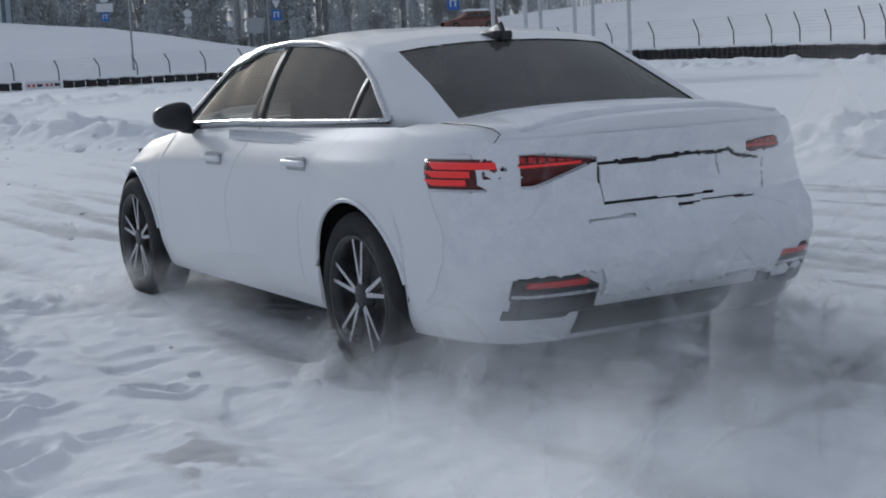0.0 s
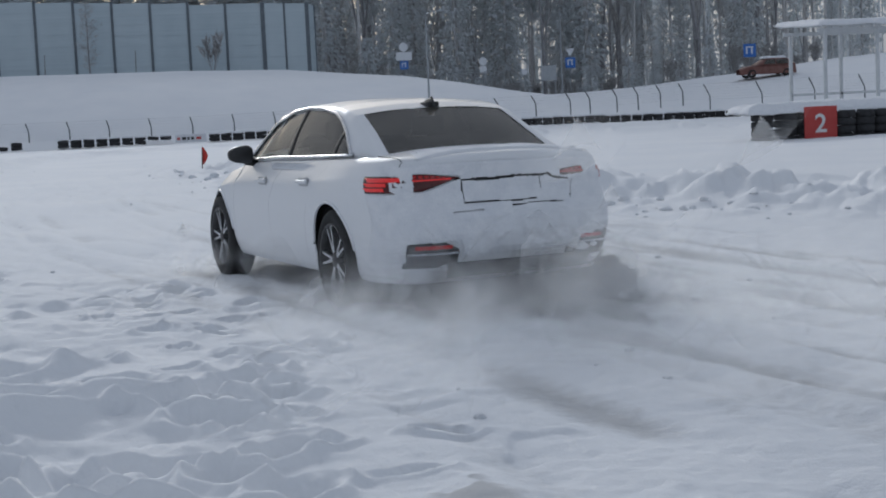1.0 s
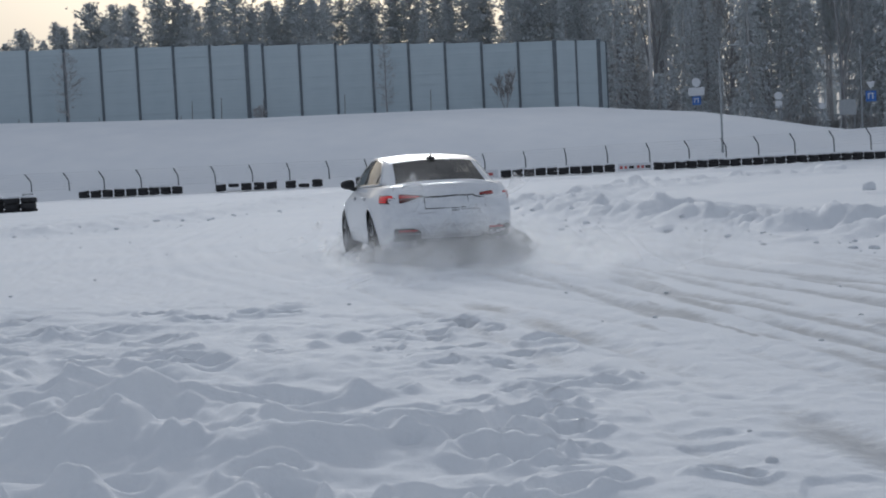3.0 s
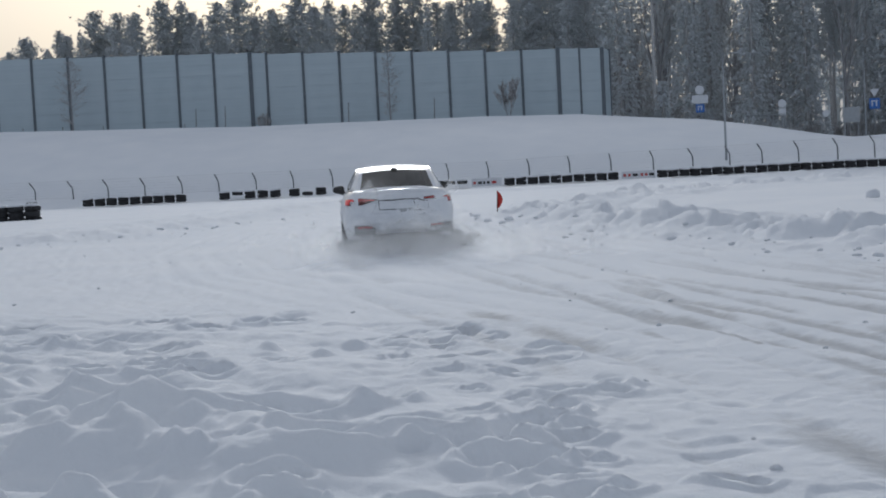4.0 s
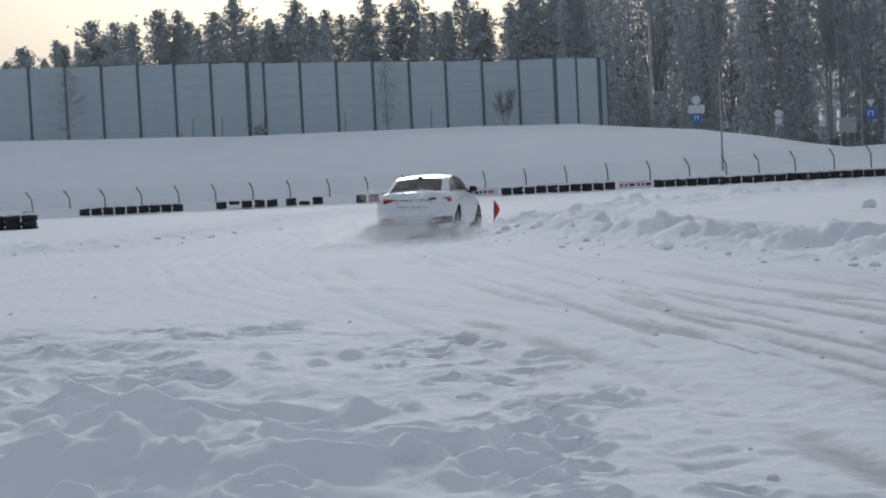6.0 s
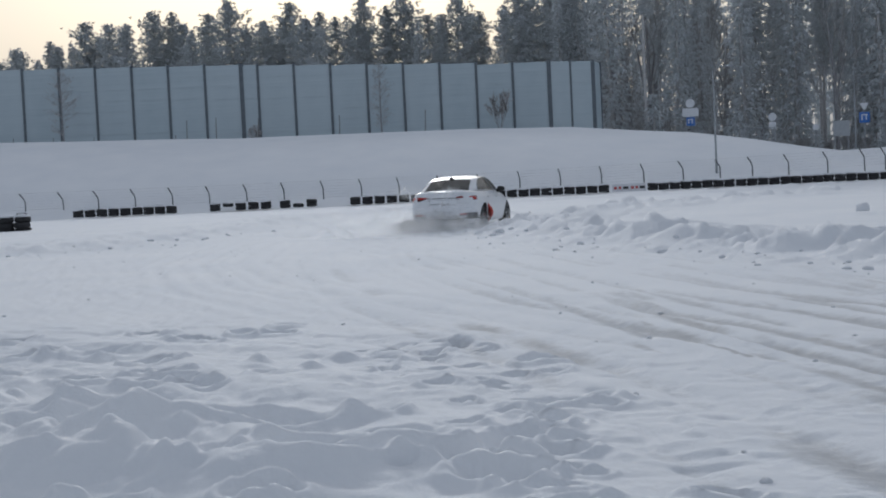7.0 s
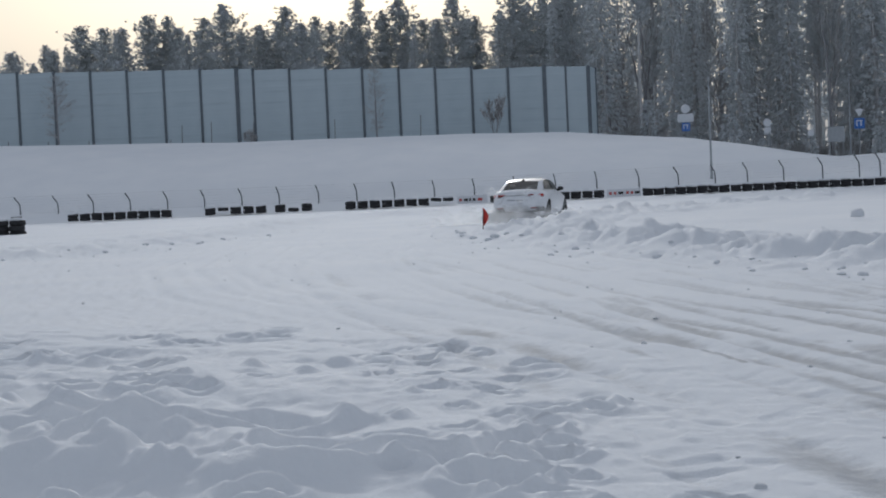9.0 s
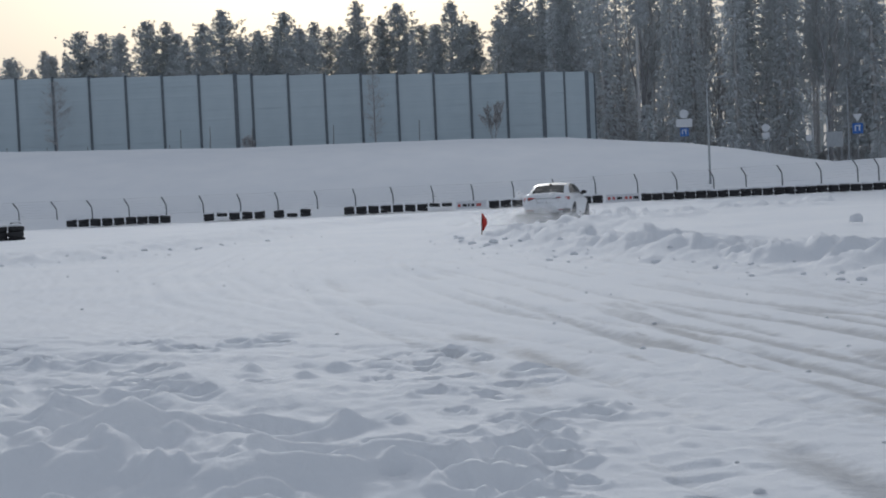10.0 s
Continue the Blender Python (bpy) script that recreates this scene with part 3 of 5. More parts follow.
def build_car():
    car = thing("saloon_car", pose(0, 0, 0), "white saloon car crusted with snow, driving on the packed snow", "car")
    # lower body
    bm = bmesh.new()
    N, M = 340, 26
    ths = even_angles(N)
    g = [[bm.verts.new(body_point(th, j / M)) for j in range(M + 1)] for th in ths]
    for i in range(N):
        for j in range(M):
            bm.faces.new((g[i][j], g[(i + 1) % N][j], g[(i + 1) % N][j + 1], g[i][j + 1]))
    # decks: bonnet, boot lid and the floor of the cabin opening
    for i in range(N // 2):
        a0, a1 = g[i][M], g[i + 1][M]
        b0, b1 = g[(N - i) % N][M], g[(N - i - 1) % N][M]
        y0, y1 = a0.co.y, a1.co.y
        if -1.68 < (y0 + y1) / 2 < 0.95:
            continue
        K = 10
        rows = []
        for (p, q) in ((a0, b0), (a1, b1)):
            row = [p]
            y = p.co.y
            crown = lerp([(-2.4, 0.03), (-2.28, 0.045), (-1.7, 0.055), (0.9, 0.05), (1.6, 0.06), (2.3, 0.02)], y)
            for k in range(1, K):
                u = k / K
                x = p.co.x + (q.co.x - p.co.x) * u
                row.append(bm.verts.new((x, y, p.co.z + crown * (1 - abs(2 * u - 1) ** 2.6))))
            rows.append(row + [q])
        for k in range(K):
            try:
                bm.faces.new((rows[0][k], rows[0][k + 1], rows[1][k + 1], rows[1][k]))
            except ValueError:
                pass
    bmesh.ops.remove_doubles(bm, verts=bm.verts[:], dist=0.0006)
    bmesh.ops.recalc_face_normals(bm, faces=bm.faces[:])
    body = part("body", bm, PAINT, car)
    # cabin shell with real window openings
    bm = bmesh.new()
    ys = sorted({round(-1.80 + 0.03 * k, 3) for k in range(96)} | {-1.80, -1.79, -1.2, 0.33, 1.0, 1.05, -1.5, 0.76, -0.31, -0.23, -1.17, -1.21})
    cols = []
    for y in ys:
        zb, ze = belt_z(y), lerp(ROOF_Z, y) - 0.04
        ze = max(ze, zb + 0.001)
        lo, hi = min(dlo_low(y), ze), min(lerp(DLO, y), ze - 0.025)
        if not (-1.5 <= y <= 0.76) or hi < lo + 0.004:
            hi = lo = zb + (ze - zb) * 0.3
        ring = [side_point(y, zb - 0.02, -0.03), side_point(y, lo), side_point(y, hi), side_point(y, ze)]
        ring += [roof_point(y, f) for f in (-0.96, -0.9, -0.6, -0.3, 0.0)]
        cols.append([bm.verts.new(p) for p in ring])
    for a, b, y0, y1 in zip(cols, cols[1:], ys, ys[1:]):
        y = (y0 + y1) / 2
        for k in range(len(a) - 1):
            if k == 1 and -1.5 < y < 0.76:
                continue
            if k >= 5 and (-1.79 < y < -1.2 or 0.33 < y < 1.0):
                continue
            bm.faces.new((a[k], a[k + 1], b[k + 1], b[k]))
    part("roof_shell", mirrored(bm), PAINT, car)
    # glass
    bm = bmesh.new()
    sheet(bm, lambda u, v: roof_point(-1.79 + 0.59 * u, -0.9 + 1.8 * v, -0.006), 14, 16)
    bm.normal_update()
    outward(bm)
    part("rear_window", bm, GLASS_DARK, car, "dark tinted rear window with a thin pale brown film").visible_shadow = False
    bm = bmesh.new()
    sheet(bm, lambda u, v: roof_point(0.33 + 0.67 * u, -0.9 + 1.8 * v, -0.006), 14, 16)
    bm.normal_update()
    outward(bm)
    part("windscreen", bm, GLASS, car).visible_shadow = False
    for side in (-1, 1):
        for name, y0, y1, mat in (("front_door_window", -0.23, 0.76, GLASS), ("rear_door_window", -1.17, -0.31, GLASS_DARK), ("quarter_window", -1.5, -1.21, GLASS_DARK)):
            bm = bmesh.new()

            def pane(u, v):
                y = y0 + (y1 - y0) * u
                lo = dlo_low(y)
                p = side_point(y, lo + (max(lerp(DLO, y), lo + 0.002) - lo) * v, -0.008)
                return Vector((p.x * -side, p.y, p.z))
            sheet(bm, pane, 18, 8)
            bm.normal_update()
            outward(bm)
            part(name, bm, mat, car).visible_shadow = False
        for y0, y1 in ((-0.31, -0.23), (-1.21, -1.17)):
            bm = bmesh.new()

            def post(u, v):
                y = y0 + (y1 - y0) * u
                lo = dlo_low(y)
                p = side_point(y, lo + (lerp(DLO, y) - lo) * v, -0.002)
                return Vector((p.x * -side, p.y, p.z))
            slab(bm, post, 2, 8, (side * -1, 0, 0), 0.02)
            part("window_pillar", bm, BLACK, car)
        # bright surround of the side windows
        bm = bmesh.new()
        top = [side_point(y, max(lerp(DLO, y), dlo_low(y)), 0.006) for y in [-1.5 + 0.04 * k for k in range(57)]]
        low = [side_point(y, dlo_low(y), 0.006) for y in [0.74 - 0.08 * k for k in range(28)]] + [side_point(-1.5, dlo_low(-1.5), 0.006)]
        pts = [Vector((p.x * -side, p.y, p.z)) for p in top + low]
        tube(bm, pts, 0.013, 6)
        part("window_trim", bm, CHROME, car, "bright chrome window surround")
    # dark floor and wells
    bm = bmesh.new()
    box(bm, -0.74, 0.74, -0.95, 0.95, 0.20, 0.28)
    box(bm, -0.62, 0.62, -2.1, 2.0, 0.22, 0.30)
    box(bm, -0.66, 0.66, -2.12, 2.0, 0.24, 0.80)
    part("underbody", bm, BLACK, car, smooth=False)
    # cabin
    bm = bmesh.new()
    box(bm, -0.72, 0.72, -1.75, 0.95, 0.80, 0.86)
    for x in (-0.36, 0.36):
        box(bm, x - 0.24, x + 0.24, -0.32, -0.14, 0.80, 1.12, 0.05)
        box(bm, x - 0.13, x + 0.13, -0.33, -0.22, 1.13, 1.28, 0.04)
    box(bm, -0.62, 0.62, -1.28, -1.12, 0.80, 1.06, 0.05)
    for x in (-0.36, 0.36):
        box(bm, x - 0.12, x + 0.12, -1.26, -1.16, 1.06, 1.16, 0.04)
    box(bm, -0.72, 0.72, 0.55, 0.98, 0.80, 0.97, 0.05)
    part("cabin_seats", bm, DARK, car)
    bm = bmesh.new()
    lathe(bm, [(0.185 + 0.014 * math.cos(k * math.tau / 8), 0.014 * math.sin(k * math.tau / 8)) for k in range(8)], 24, True)
    sw = part("steering_wheel", bm, BLACK, car)
    sw.matrix_basis = pose(-0.36, 0.42, 1.0, 0, -25, 90)
    wheels = build_wheels(car)
    car_details(car, body)
    return car, wheels


def build_wheels(car):
    made = []
    for wx, wy in ((-0.80, -WHEEL_Y), (-0.80, WHEEL_Y), (0.80, -WHEEL_Y), (0.80, WHEEL_Y)):
        s = -1 if wx < 0 else 1
        wheel = new("wheel")
        wheel.parent = car
        wheel.matrix_basis = pose(wx, wy, WHEEL_Z)
        R, h = WHEEL_R, 0.11
        bm = bmesh.new()
        lathe(bm, [(0.25, -h * .9), (0.262, -h), (0.305, -h * 1.04), (R - 0.012, -h * 0.9), (R, -h * 0.72), (R, h * 0.72), (R - 0.012, h * 0.9), (0.305, h * 1.04), (0.262, h), (0.25, h * .9)], 48, True)
        part("tyre", bm, RUBBER, wheel)
        bm = bmesh.new()
        lathe(bm, [(0.254, s * h * 0.98), (0.24, s * h * 0.98), (0.23, s * h * 0.6), (0.215, s * h * -0.6), (0.05, s * h * -0.5)], 40)
        part("rim", bm, ALLOY_DARK, wheel)
        bm = bmesh.new()
        lathe(bm, [(0.256, s * h * 0.95), (0.256, s * h * 1.02), (0.243, s * h * 1.02), (0.238, s * h * .9)], 40)
        part("rim_edge", bm, ALLOY_DARK, wheel, "dark rim lip")
        for k in range(5):
            for d in (-0.17, 0.17):
                a = k * math.tau / 5 + d
                bm = bmesh.new()
                b = k * math.tau / 5 + d * 0.55
                x = s * h
                w0, w1 = 0.010, 0.008
                p0, p1 = Vector((0, math.cos(b), math.sin(b))) * 0.045, Vector((0, math.cos(a), math.sin(a))) * 0.243
                n = (p1 - p0).normalized().cross(Vector((1, 0, 0)))
                q = [p0 - n * w0, p0 + n * w0, p1 + n * w1, p1 - n * w1]
                f = [bm.verts.new((x * 0.86 if i < 2 else x * 0.93, v.y, v.z)) for i, v in enumerate(q)]
                r = [bm.verts.new((x * 0.55, v.y, v.z)) for v in q]
                bm.faces.new(f)
                for i in range(4):
                    bm.faces.new((f[i], f[(i + 1) % 4], r[(i + 1) % 4], r[i]))
                bmesh.ops.recalc_face_normals(bm, faces=bm.faces[:])
                part("spoke", bm, ALLOY, wheel, smooth=False)
        bm = bmesh.new()
        lathe(bm, [(0.001, s * h * 0.92), (0.04, s * h * 0.92), (0.055, s * h * 0.85), (0.06, s * h * 0.5)], 20)
        part("hub_cap", bm, ALLOY_DARK, wheel)
        bm = bmesh.new()
        lathe(bm, [(0.15, s * h * -0.1), (0.15, s * h * 0.02), (0.05, s * h * 0.02)], 24)
        part("brake_disc", bm, ALLOY_DARK, wheel)
        made.append((wheel, (wx, wy, WHEEL_Z)))
    return made


def rear_patch(name, x0, x1, low, high, mat, car, off=0.006, thick=0.02, label="", nu=24, nv=6):
    """A panel that follows the rear of the body between two lines low(x) and high(x)."""
    bm = bmesh.new()

    def fn(u, v):
        x = x0 + (x1 - x0) * u
        z = low(x) + (high(x) - low(x)) * v
        return Vector((x, rear_y(x, z) - off, z))
    slab(bm, fn, nu, nv, (0, 1, 0), thick)
    return part(name, bm, mat, car, label)


def corner_patch(name, s, x0, z0, z1, mat, parent, off=0.01, end=0.0, label=""):
    """A lens that wraps from the rear round the corner of the body; end shifts its far edge."""
    def fn(u, v):
        z = z0 + (z1 - z0) * v
        w, ye = HALF_W * lerp(W_PROF, min(z, 1.0)), -lerp(Y_REAR, z)
        a0 = math.asin((x0 / w) ** 3.5)
        a1 = math.acos(((1.975 - 0.05 * v - end) / ye) ** 3.5)
        a = a0 + (a1 - a0) * u
        x, y = w * math.sin(a) ** (2 / 7), -ye * math.cos(a) ** (2 / 7)
        return Vector((s * (x + off * 0.7), y - off * 0.8, z))
    bm = bmesh.new()
    slab(bm, fn, 24, 6, (-s * 0.6, 0.8, 0), 0.02)
    return part(name, bm, mat, parent, label)


def lamp_red(name, glow):
    m = Mat(name, (0.45, 0.012, 0.012), 0.12)
    n = m.noise(60.0, 2.0)
    m.color(m.mix(n, (0.35, 0.01, 0.01), (0.5, 0.02, 0.018)))
    m.p.inputs["Emission Color"].default_value = (1.0, 0.02, 0.015, 1)
    m.p.inputs["Emission Strength"].default_value = glow
    m.p.inputs["Coat Weight"].default_value = 0.6
    return m.m


LAMP_ON, RED_FAINT_GLOW = lamp_red("tail_lamp_lit", 0.28), lamp_red("tail_lamp_lens", 0.03)
LAMP_DARK = two_tone("tail_lamp_dark", (0.06, 0.008, 0.008), (0.10, 0.012, 0.012), 30, 0.2, 0.0)


def crust_material():
    m = Mat("driven_snow_crust", (0.86, 0.87, 0.89), 0.8, spec=0.2)
    big, fine = m.noise(9.0, 6.0, 0.65), m.noise(80.0, 4.0, 0.7)
    m.color(m.mix(m.ramp(m.mix(0.4, big, fine), (0.38, 0.0), (0.66, 1.0)), (0.74, 0.755, 0.79), (0.88, 0.885, 0.90)))
    m.bump(big, 0.5, 0.012).bump(fine, 0.35, 0.004)
    return m.m


CRUST = crust_material()


def car_details(car, body):
    lens_top = lambda x: 0.912 - 0.03 * max(0, (x + 0.6) / 0.26) - 0.01 * max(0, (-0.75 - x) / 0.1)
    # left lamp: outer and inner lens, lit strips within
    outer_low = lambda x: 0.792 + 0.022 * max(0, (-0.80 - x) / 0.10) ** 2
    inner_low = lambda x: min(0.80 + 0.075 * max(0, (x + 0.60) / 0.25), 0.875)
    for s in (-1, 1):
        lo_o, lo_i = (lambda x: outer_low(-abs(x))), (lambda x: inner_low(-abs(x)))
        tp = lambda x: lens_top(-abs(x))
        for nm, a, b, lo in (("outer_lens", 0.70, 0.886, lo_o), ("inner_lens", 0.345, 0.68, lo_i)):
            if nm == "outer_lens":
                lens = corner_patch("tail_light", s, 0.70, 0.795, 0.905, LAMP_DARK, car, 0.008, 0.0, "red tail light half hidden by snow")
                for z0, z1, x0 in ((0.868, 0.894, 0.72), (0.838, 0.862, 0.79), (0.808, 0.830, 0.80)):
                    corner_patch("light_strip", s, x0, z0, z1, LAMP_ON if s < 0 else RED_FAINT_GLOW, lens, 0.013, -0.02, "glowing red light strip")
            else:
                lens = rear_patch("tail_light", s * a, s * b, lo, tp, LAMP_DARK, car, 0.006, 0.03, "red tail light half hidden by snow")
                rear_patch("light_strip", s * 0.40, s * 0.67, lambda x: 0.866 + 0.01 * (0.69 - abs(x)), lambda x: 0.876 + 0.012 * (0.69 - abs(x)), LAMP_ON if s < 0 else RED_FAINT_GLOW, lens, 0.010, 0.006, "glowing red light strip")
                for k in range(6):
                    x = 0.44 + 0.038 * k
                    rear_patch("light_strip", s * x, s * (x + 0.026), lambda q: 0.883, lambda q: tp(q) - 0.005, RED_FAINT_GLOW, lens, 0.010, 0.006, nu=2, nv=2)
    # number plate under snow: dark backing added so cracks in the crust read dark
    rear_patch("plate_recess", -0.37, 0.53, lambda x: 0.665, lambda x: 0.878, BLACK, car, 0.001, 0.02)
    # lower bumper: vents with reflector and bright bar, dark diffuser
    for s in (-1, 1):
        vent = rear_patch("bumper_vent", s * 0.40, s * (0.74 if s < 0 else 0.87), lambda x: 0.305 + 0.02 * (abs(x) < 0.5), lambda x: 0.472 - 0.05 * max(0, (0.5 - abs(x)) / 0.1), BLACK, car, 0.008, 0.02)
        # reflector is no lamp; a faint glow is put into its red
        rear_patch("reflector", s * 0.45, s * 0.69, lambda x: 0.428, lambda x: 0.452, RED_FAINT_GLOW, vent, 0.013, 0.006, "dark red reflector strip")
        rear_patch("vent_bar", s * 0.40, s * 0.73, lambda x: 0.392, lambda x: 0.405, CHROME, vent, 0.016, 0.012, "bright metal bar")
        rear_patch("exhaust_trim", s * 0.46, s * 0.70, lambda x: 0.322, lambda x: 0.378, ALLOY_DARK, vent, 0.012, 0.008)
    rear_patch("diffuser", -0.46, 0.60, lambda x: 0.225, lambda x: 0.33, BLACK, car, 0.012, 0.03)
    rear_patch("bumper_strip", 0.10, 0.42, lambda x: 0.378 + 0.02 * (x - 0.1), lambda x: 0.388 + 0.03 * (x - 0.1), CHROME, car, 0.022, 0.01)
    # snow crust on the rear, broken along the gaps
    cracks = [([(-0.33, 0.862), (-0.1, 0.858), (0.10, 0.868), (0.24, 0.862)], 0.008), ([(-0.33, 0.862), (-0.32, 0.712)], 0.006), ([(-0.32, 0.712), (-0.1, 0.712), (0.08, 0.705), (0.2, 0.712)], 0.004),
              ([(0.24, 0.862), (0.31, 0.868), (0.35, 0.842), (0.47, 0.825)], 0.006), ([(0.49, 0.82), (0.46, 0.70)], 0.005), ([(0.245, 0.85), (0.25, 0.78)], 0.003),
              ([(0.02, 0.675), (0.2, 0.688), (0.4, 0.68)], 0.004), ([(-0.42, 0.655), (-0.2, 0.66)], 0.003)]
    bm = bmesh.new()
    nu, nv = 250, 110
    X0, X1, Z0, Z1 = -0.865, 0.885, 0.345, 0.975
    XX, ZZ = np.meshgrid(np.linspace(X0, X1, nu + 1), np.linspace(Z0, Z1, nv + 1), indexing="ij")
    T = 0.003 + 0.014 * fbm(XX, ZZ, 0.16, 90, 4) * smooth01(0, 0.05, ZZ - Z0) + 0.010 * lumps(XX, ZZ, 0.07, 92) * smooth01(0.62, 0.5, ZZ)
    def crust_at(u, v):
        i, j = int(round(u * nu)), int(round(v * nv))
        x, z = float(XX[i, j]), float(ZZ[i, j])
        return Vector((x, rear_y(x, z) - 0.007 - float(T[i, j]), z))

    CX, CZ = (XX[:-1, :-1] + XX[1:, 1:]) / 2, (ZZ[:-1, :-1] + ZZ[1:, 1:]) / 2
    J = fbm(CX, CZ, 0.05, 95, 3) - 0.5
    LOW, TOP = np.vectorize(inner_low)(CX), np.vectorize(lens_top)(CX)
    gone = (CX < -0.765 + 0.05 * J) & (CZ > 0.783 + 0.02 * J) & (CZ < 0.925)
    speck = fbm(CX, CZ, 0.016, 97, 2)
    gone |= (CX >= -0.77) & (CX < -0.70) & (CZ > 0.83) & (CZ < 0.905) & (speck > 0.50 + 3.0 * (CX + 0.77))
    gone |= (CX > -0.655 + 0.03 * J) & (CX < -0.335) & (CZ > LOW - 0.008) & (CZ < TOP + 0.008)
    gone |= (CX > 0.40) & (CX < 0.585 + 0.05 * J) & (CZ > 0.855 + 0.03 * J) & (CZ < 0.905 + 0.02 * J)
    gone |= (CX > 0.815 + 0.03 * J) & (CZ > 0.80) & (CZ < 0.915)
    gone |= (CX > -0.735 + 0.06 * J) & (CX < -0.38 + 0.06 * J) & (CZ < 0.478 + 0.03 * J + 0.06 * np.minimum(CX + 0.5, 0))
    gone |= (CX > 0.50 + 0.10 * J) & (CZ > 0.39 + 0.05 * J) & (CZ < 0.43 + 0.04 * J + 0.05 * CX)
    gone |= (CX > 0.62 + 0.1 * J) & (CZ < 0.39)
    gone |= (CX > -0.38) & (CX < 0.47) & (CZ < 0.368 + 0.05 * J)
    for pts, w in cracks:
        gone |= line_distance(pts, CX, CZ) < w * (1 + 2.2 * J)

    def bare(u, v):
        return bool(gone[int(u * nu), int(v * nv)])
    sheet(bm, crust_at, nu, nv, bare)
    loose = [v for v in bm.verts if not v.link_faces]
    bmesh.ops.delete(bm, geom=loose, context="VERTS")
    ext = bmesh.ops.extrude_face_region(bm, geom=bm.faces[:])
    back = [g for g in ext["geom"] if isinstance(g, bmesh.types.BMVert)]
    bmesh.ops.translate(bm, vec=(0, 0.010, 0), verts=back)
    bmesh.ops.recalc_face_normals(bm, faces=bm.faces[:])
    part("snow_crust", bm, CRUST, car, "driven snow caked over the tail of the car")
    # snow on the boot lid and the roof edge
    bm = bmesh.new()

    def lid(u, v):
        y, f = -2.27 + 0.42 * u, -0.62 + 1.24 * v
        e = min(u, 1 - u, v, 1 - v) * 8
        return Vector((f, y, 1.0 + 0.052 * (1 - abs(f / 0.8) ** 2.6) + 0.006 + 0.012 * u - 0.022 * max(0, 1 - e) + 0.008 * noise.noise((f * 7, y * 7, 0))))
    slab(bm, lid, 16, 30, (0, 0, -1), 0.012)
    part("lid_snow", bm, CRUST, car, "thin snow on the boot lid")
    # gaps of the doors and the boot lid
    for s in (-1, 1):
        for line in ([(-0.30, 0.995), (-0.20, 0.86), (-0.05, 0.70), (-0.02, 0.55), (-0.05, 0.30)], [(-1.27, 0.985), (-1.12, 0.88), (-0.98, 0.76), (-0.88, 0.60), (-0.85, 0.42), (-0.87, 0.28)],
                     [(0.86, 0.93), (0.93, 0.70), (0.96, 0.45), (0.95, 0.28)]):
            bm = bmesh.new()
            pts = []
            for (ya, za), (yb, zb) in zip(line, line[1:]):
                for k in range(6):
                    y, z = ya + (yb - ya) * k / 6, za + (zb - za) * k / 6
                    pts.append((s * (side_x(y, z) - 0.001), y, z))
            tube(bm, pts, 0.002, 5)
            part("door_gap", bm, GAP_CUP_SHADE, car)
        if s < 0:
            bm = bmesh.new()
            tube(bm, [(s * 0.69, -1.80, 1.030), (s * 0.70, -2.05, 1.025), (s * 0.705, -2.2, 1.014), (s * 0.712, -2.262, 0.996), (s * 0.715, rear_y(0.715, 0.96) - 0.004, 0.96), (s * 0.71, rear_y(0.71, 0.92) - 0.004, 0.92)], 0.0028, 5)
            part("lid_gap", bm, ALLOY_DARK, car)
        # door handles
        for y, z in ((0.11, 0.835), (-0.88, 0.85)):
            bm = bmesh.new()
            x = side_x(y, z)
            # grey pad: the shade of the cup is in its colour
            box(bm, s * x - 0.012, s * x + 0.004, y - 0.10, y + 0.09, z - 0.032, z + 0.03, 0.011)
            part("door_handle_cup", bm, GAP_CUP_SHADE, car)
            bm = bmesh.new()
            box(bm, s * (x + 0.022) - 0.014, s * (x + 0.022) + 0.014, y - 0.11, y + 0.10, z - 0.014, z + 0.014, 0.012)
            part("door_handle", bm, PAINT, car)
        # black door mirror on its foot
        bm = bmesh.new()
        r = bmesh.ops.create_uvsphere(bm, u_segments=20, v_segments=12, radius=1.0)["verts"]
        for v in r:
            c = v.co
            q = [math.copysign(abs(t) ** 0.72, t) for t in c]
            taper = 1.0 - 0.22 * (q[0] * s)
            v.co = Vector((s * 0.94 + q[0] * 0.105, 0.56 + q[1] * (0.08 if q[1] > 0 else 0.045), 1.035 + q[2] * 0.07 * taper))
        tube(bm, [(s * 0.80, 0.60, 0.965), (s * 0.88, 0.585, 0.975), (s * 0.93, 0.57, 1.0)], [0.035, 0.03, 0.028], 8)
        part("door_mirror", bm, BLACK, car, "gloss black door mirror")
    # aerial fin
    bm = bmesh.new()
    fin = [(-1.21, 1.352, 0.03), (-1.20, 1.40, 0.012), (-1.185, 1.425, 0.006), (-1.14, 1.41, 0.010), (-1.05, 1.385, 0.03)]
    rows = [[(-w, y, 1.345 + 0.03 * (y + 1.21)), (-w * 0.5, y, z), (w * 0.5, y, z), (w, y, 1.345 + 0.03 * (y + 1.21))] for y, z, w in fin]
    vs = [[bm.verts.new(p) for p in r] for r in rows]
    for a, b in zip(vs, vs[1:]):
        for k in range(3):
            bm.faces.new((a[k], a[k + 1], b[k + 1], b[k]))
    bm.faces.new(vs[0])
    bm.faces.new(vs[-1][::-1])
    box(bm, -0.05, 0.05, -1.20, -1.08, 1.345, 1.385, 0.012)
    bmesh.ops.recalc_face_normals(bm, faces=bm.faces[:])
    part("roof_aerial", bm, BLACK, car)
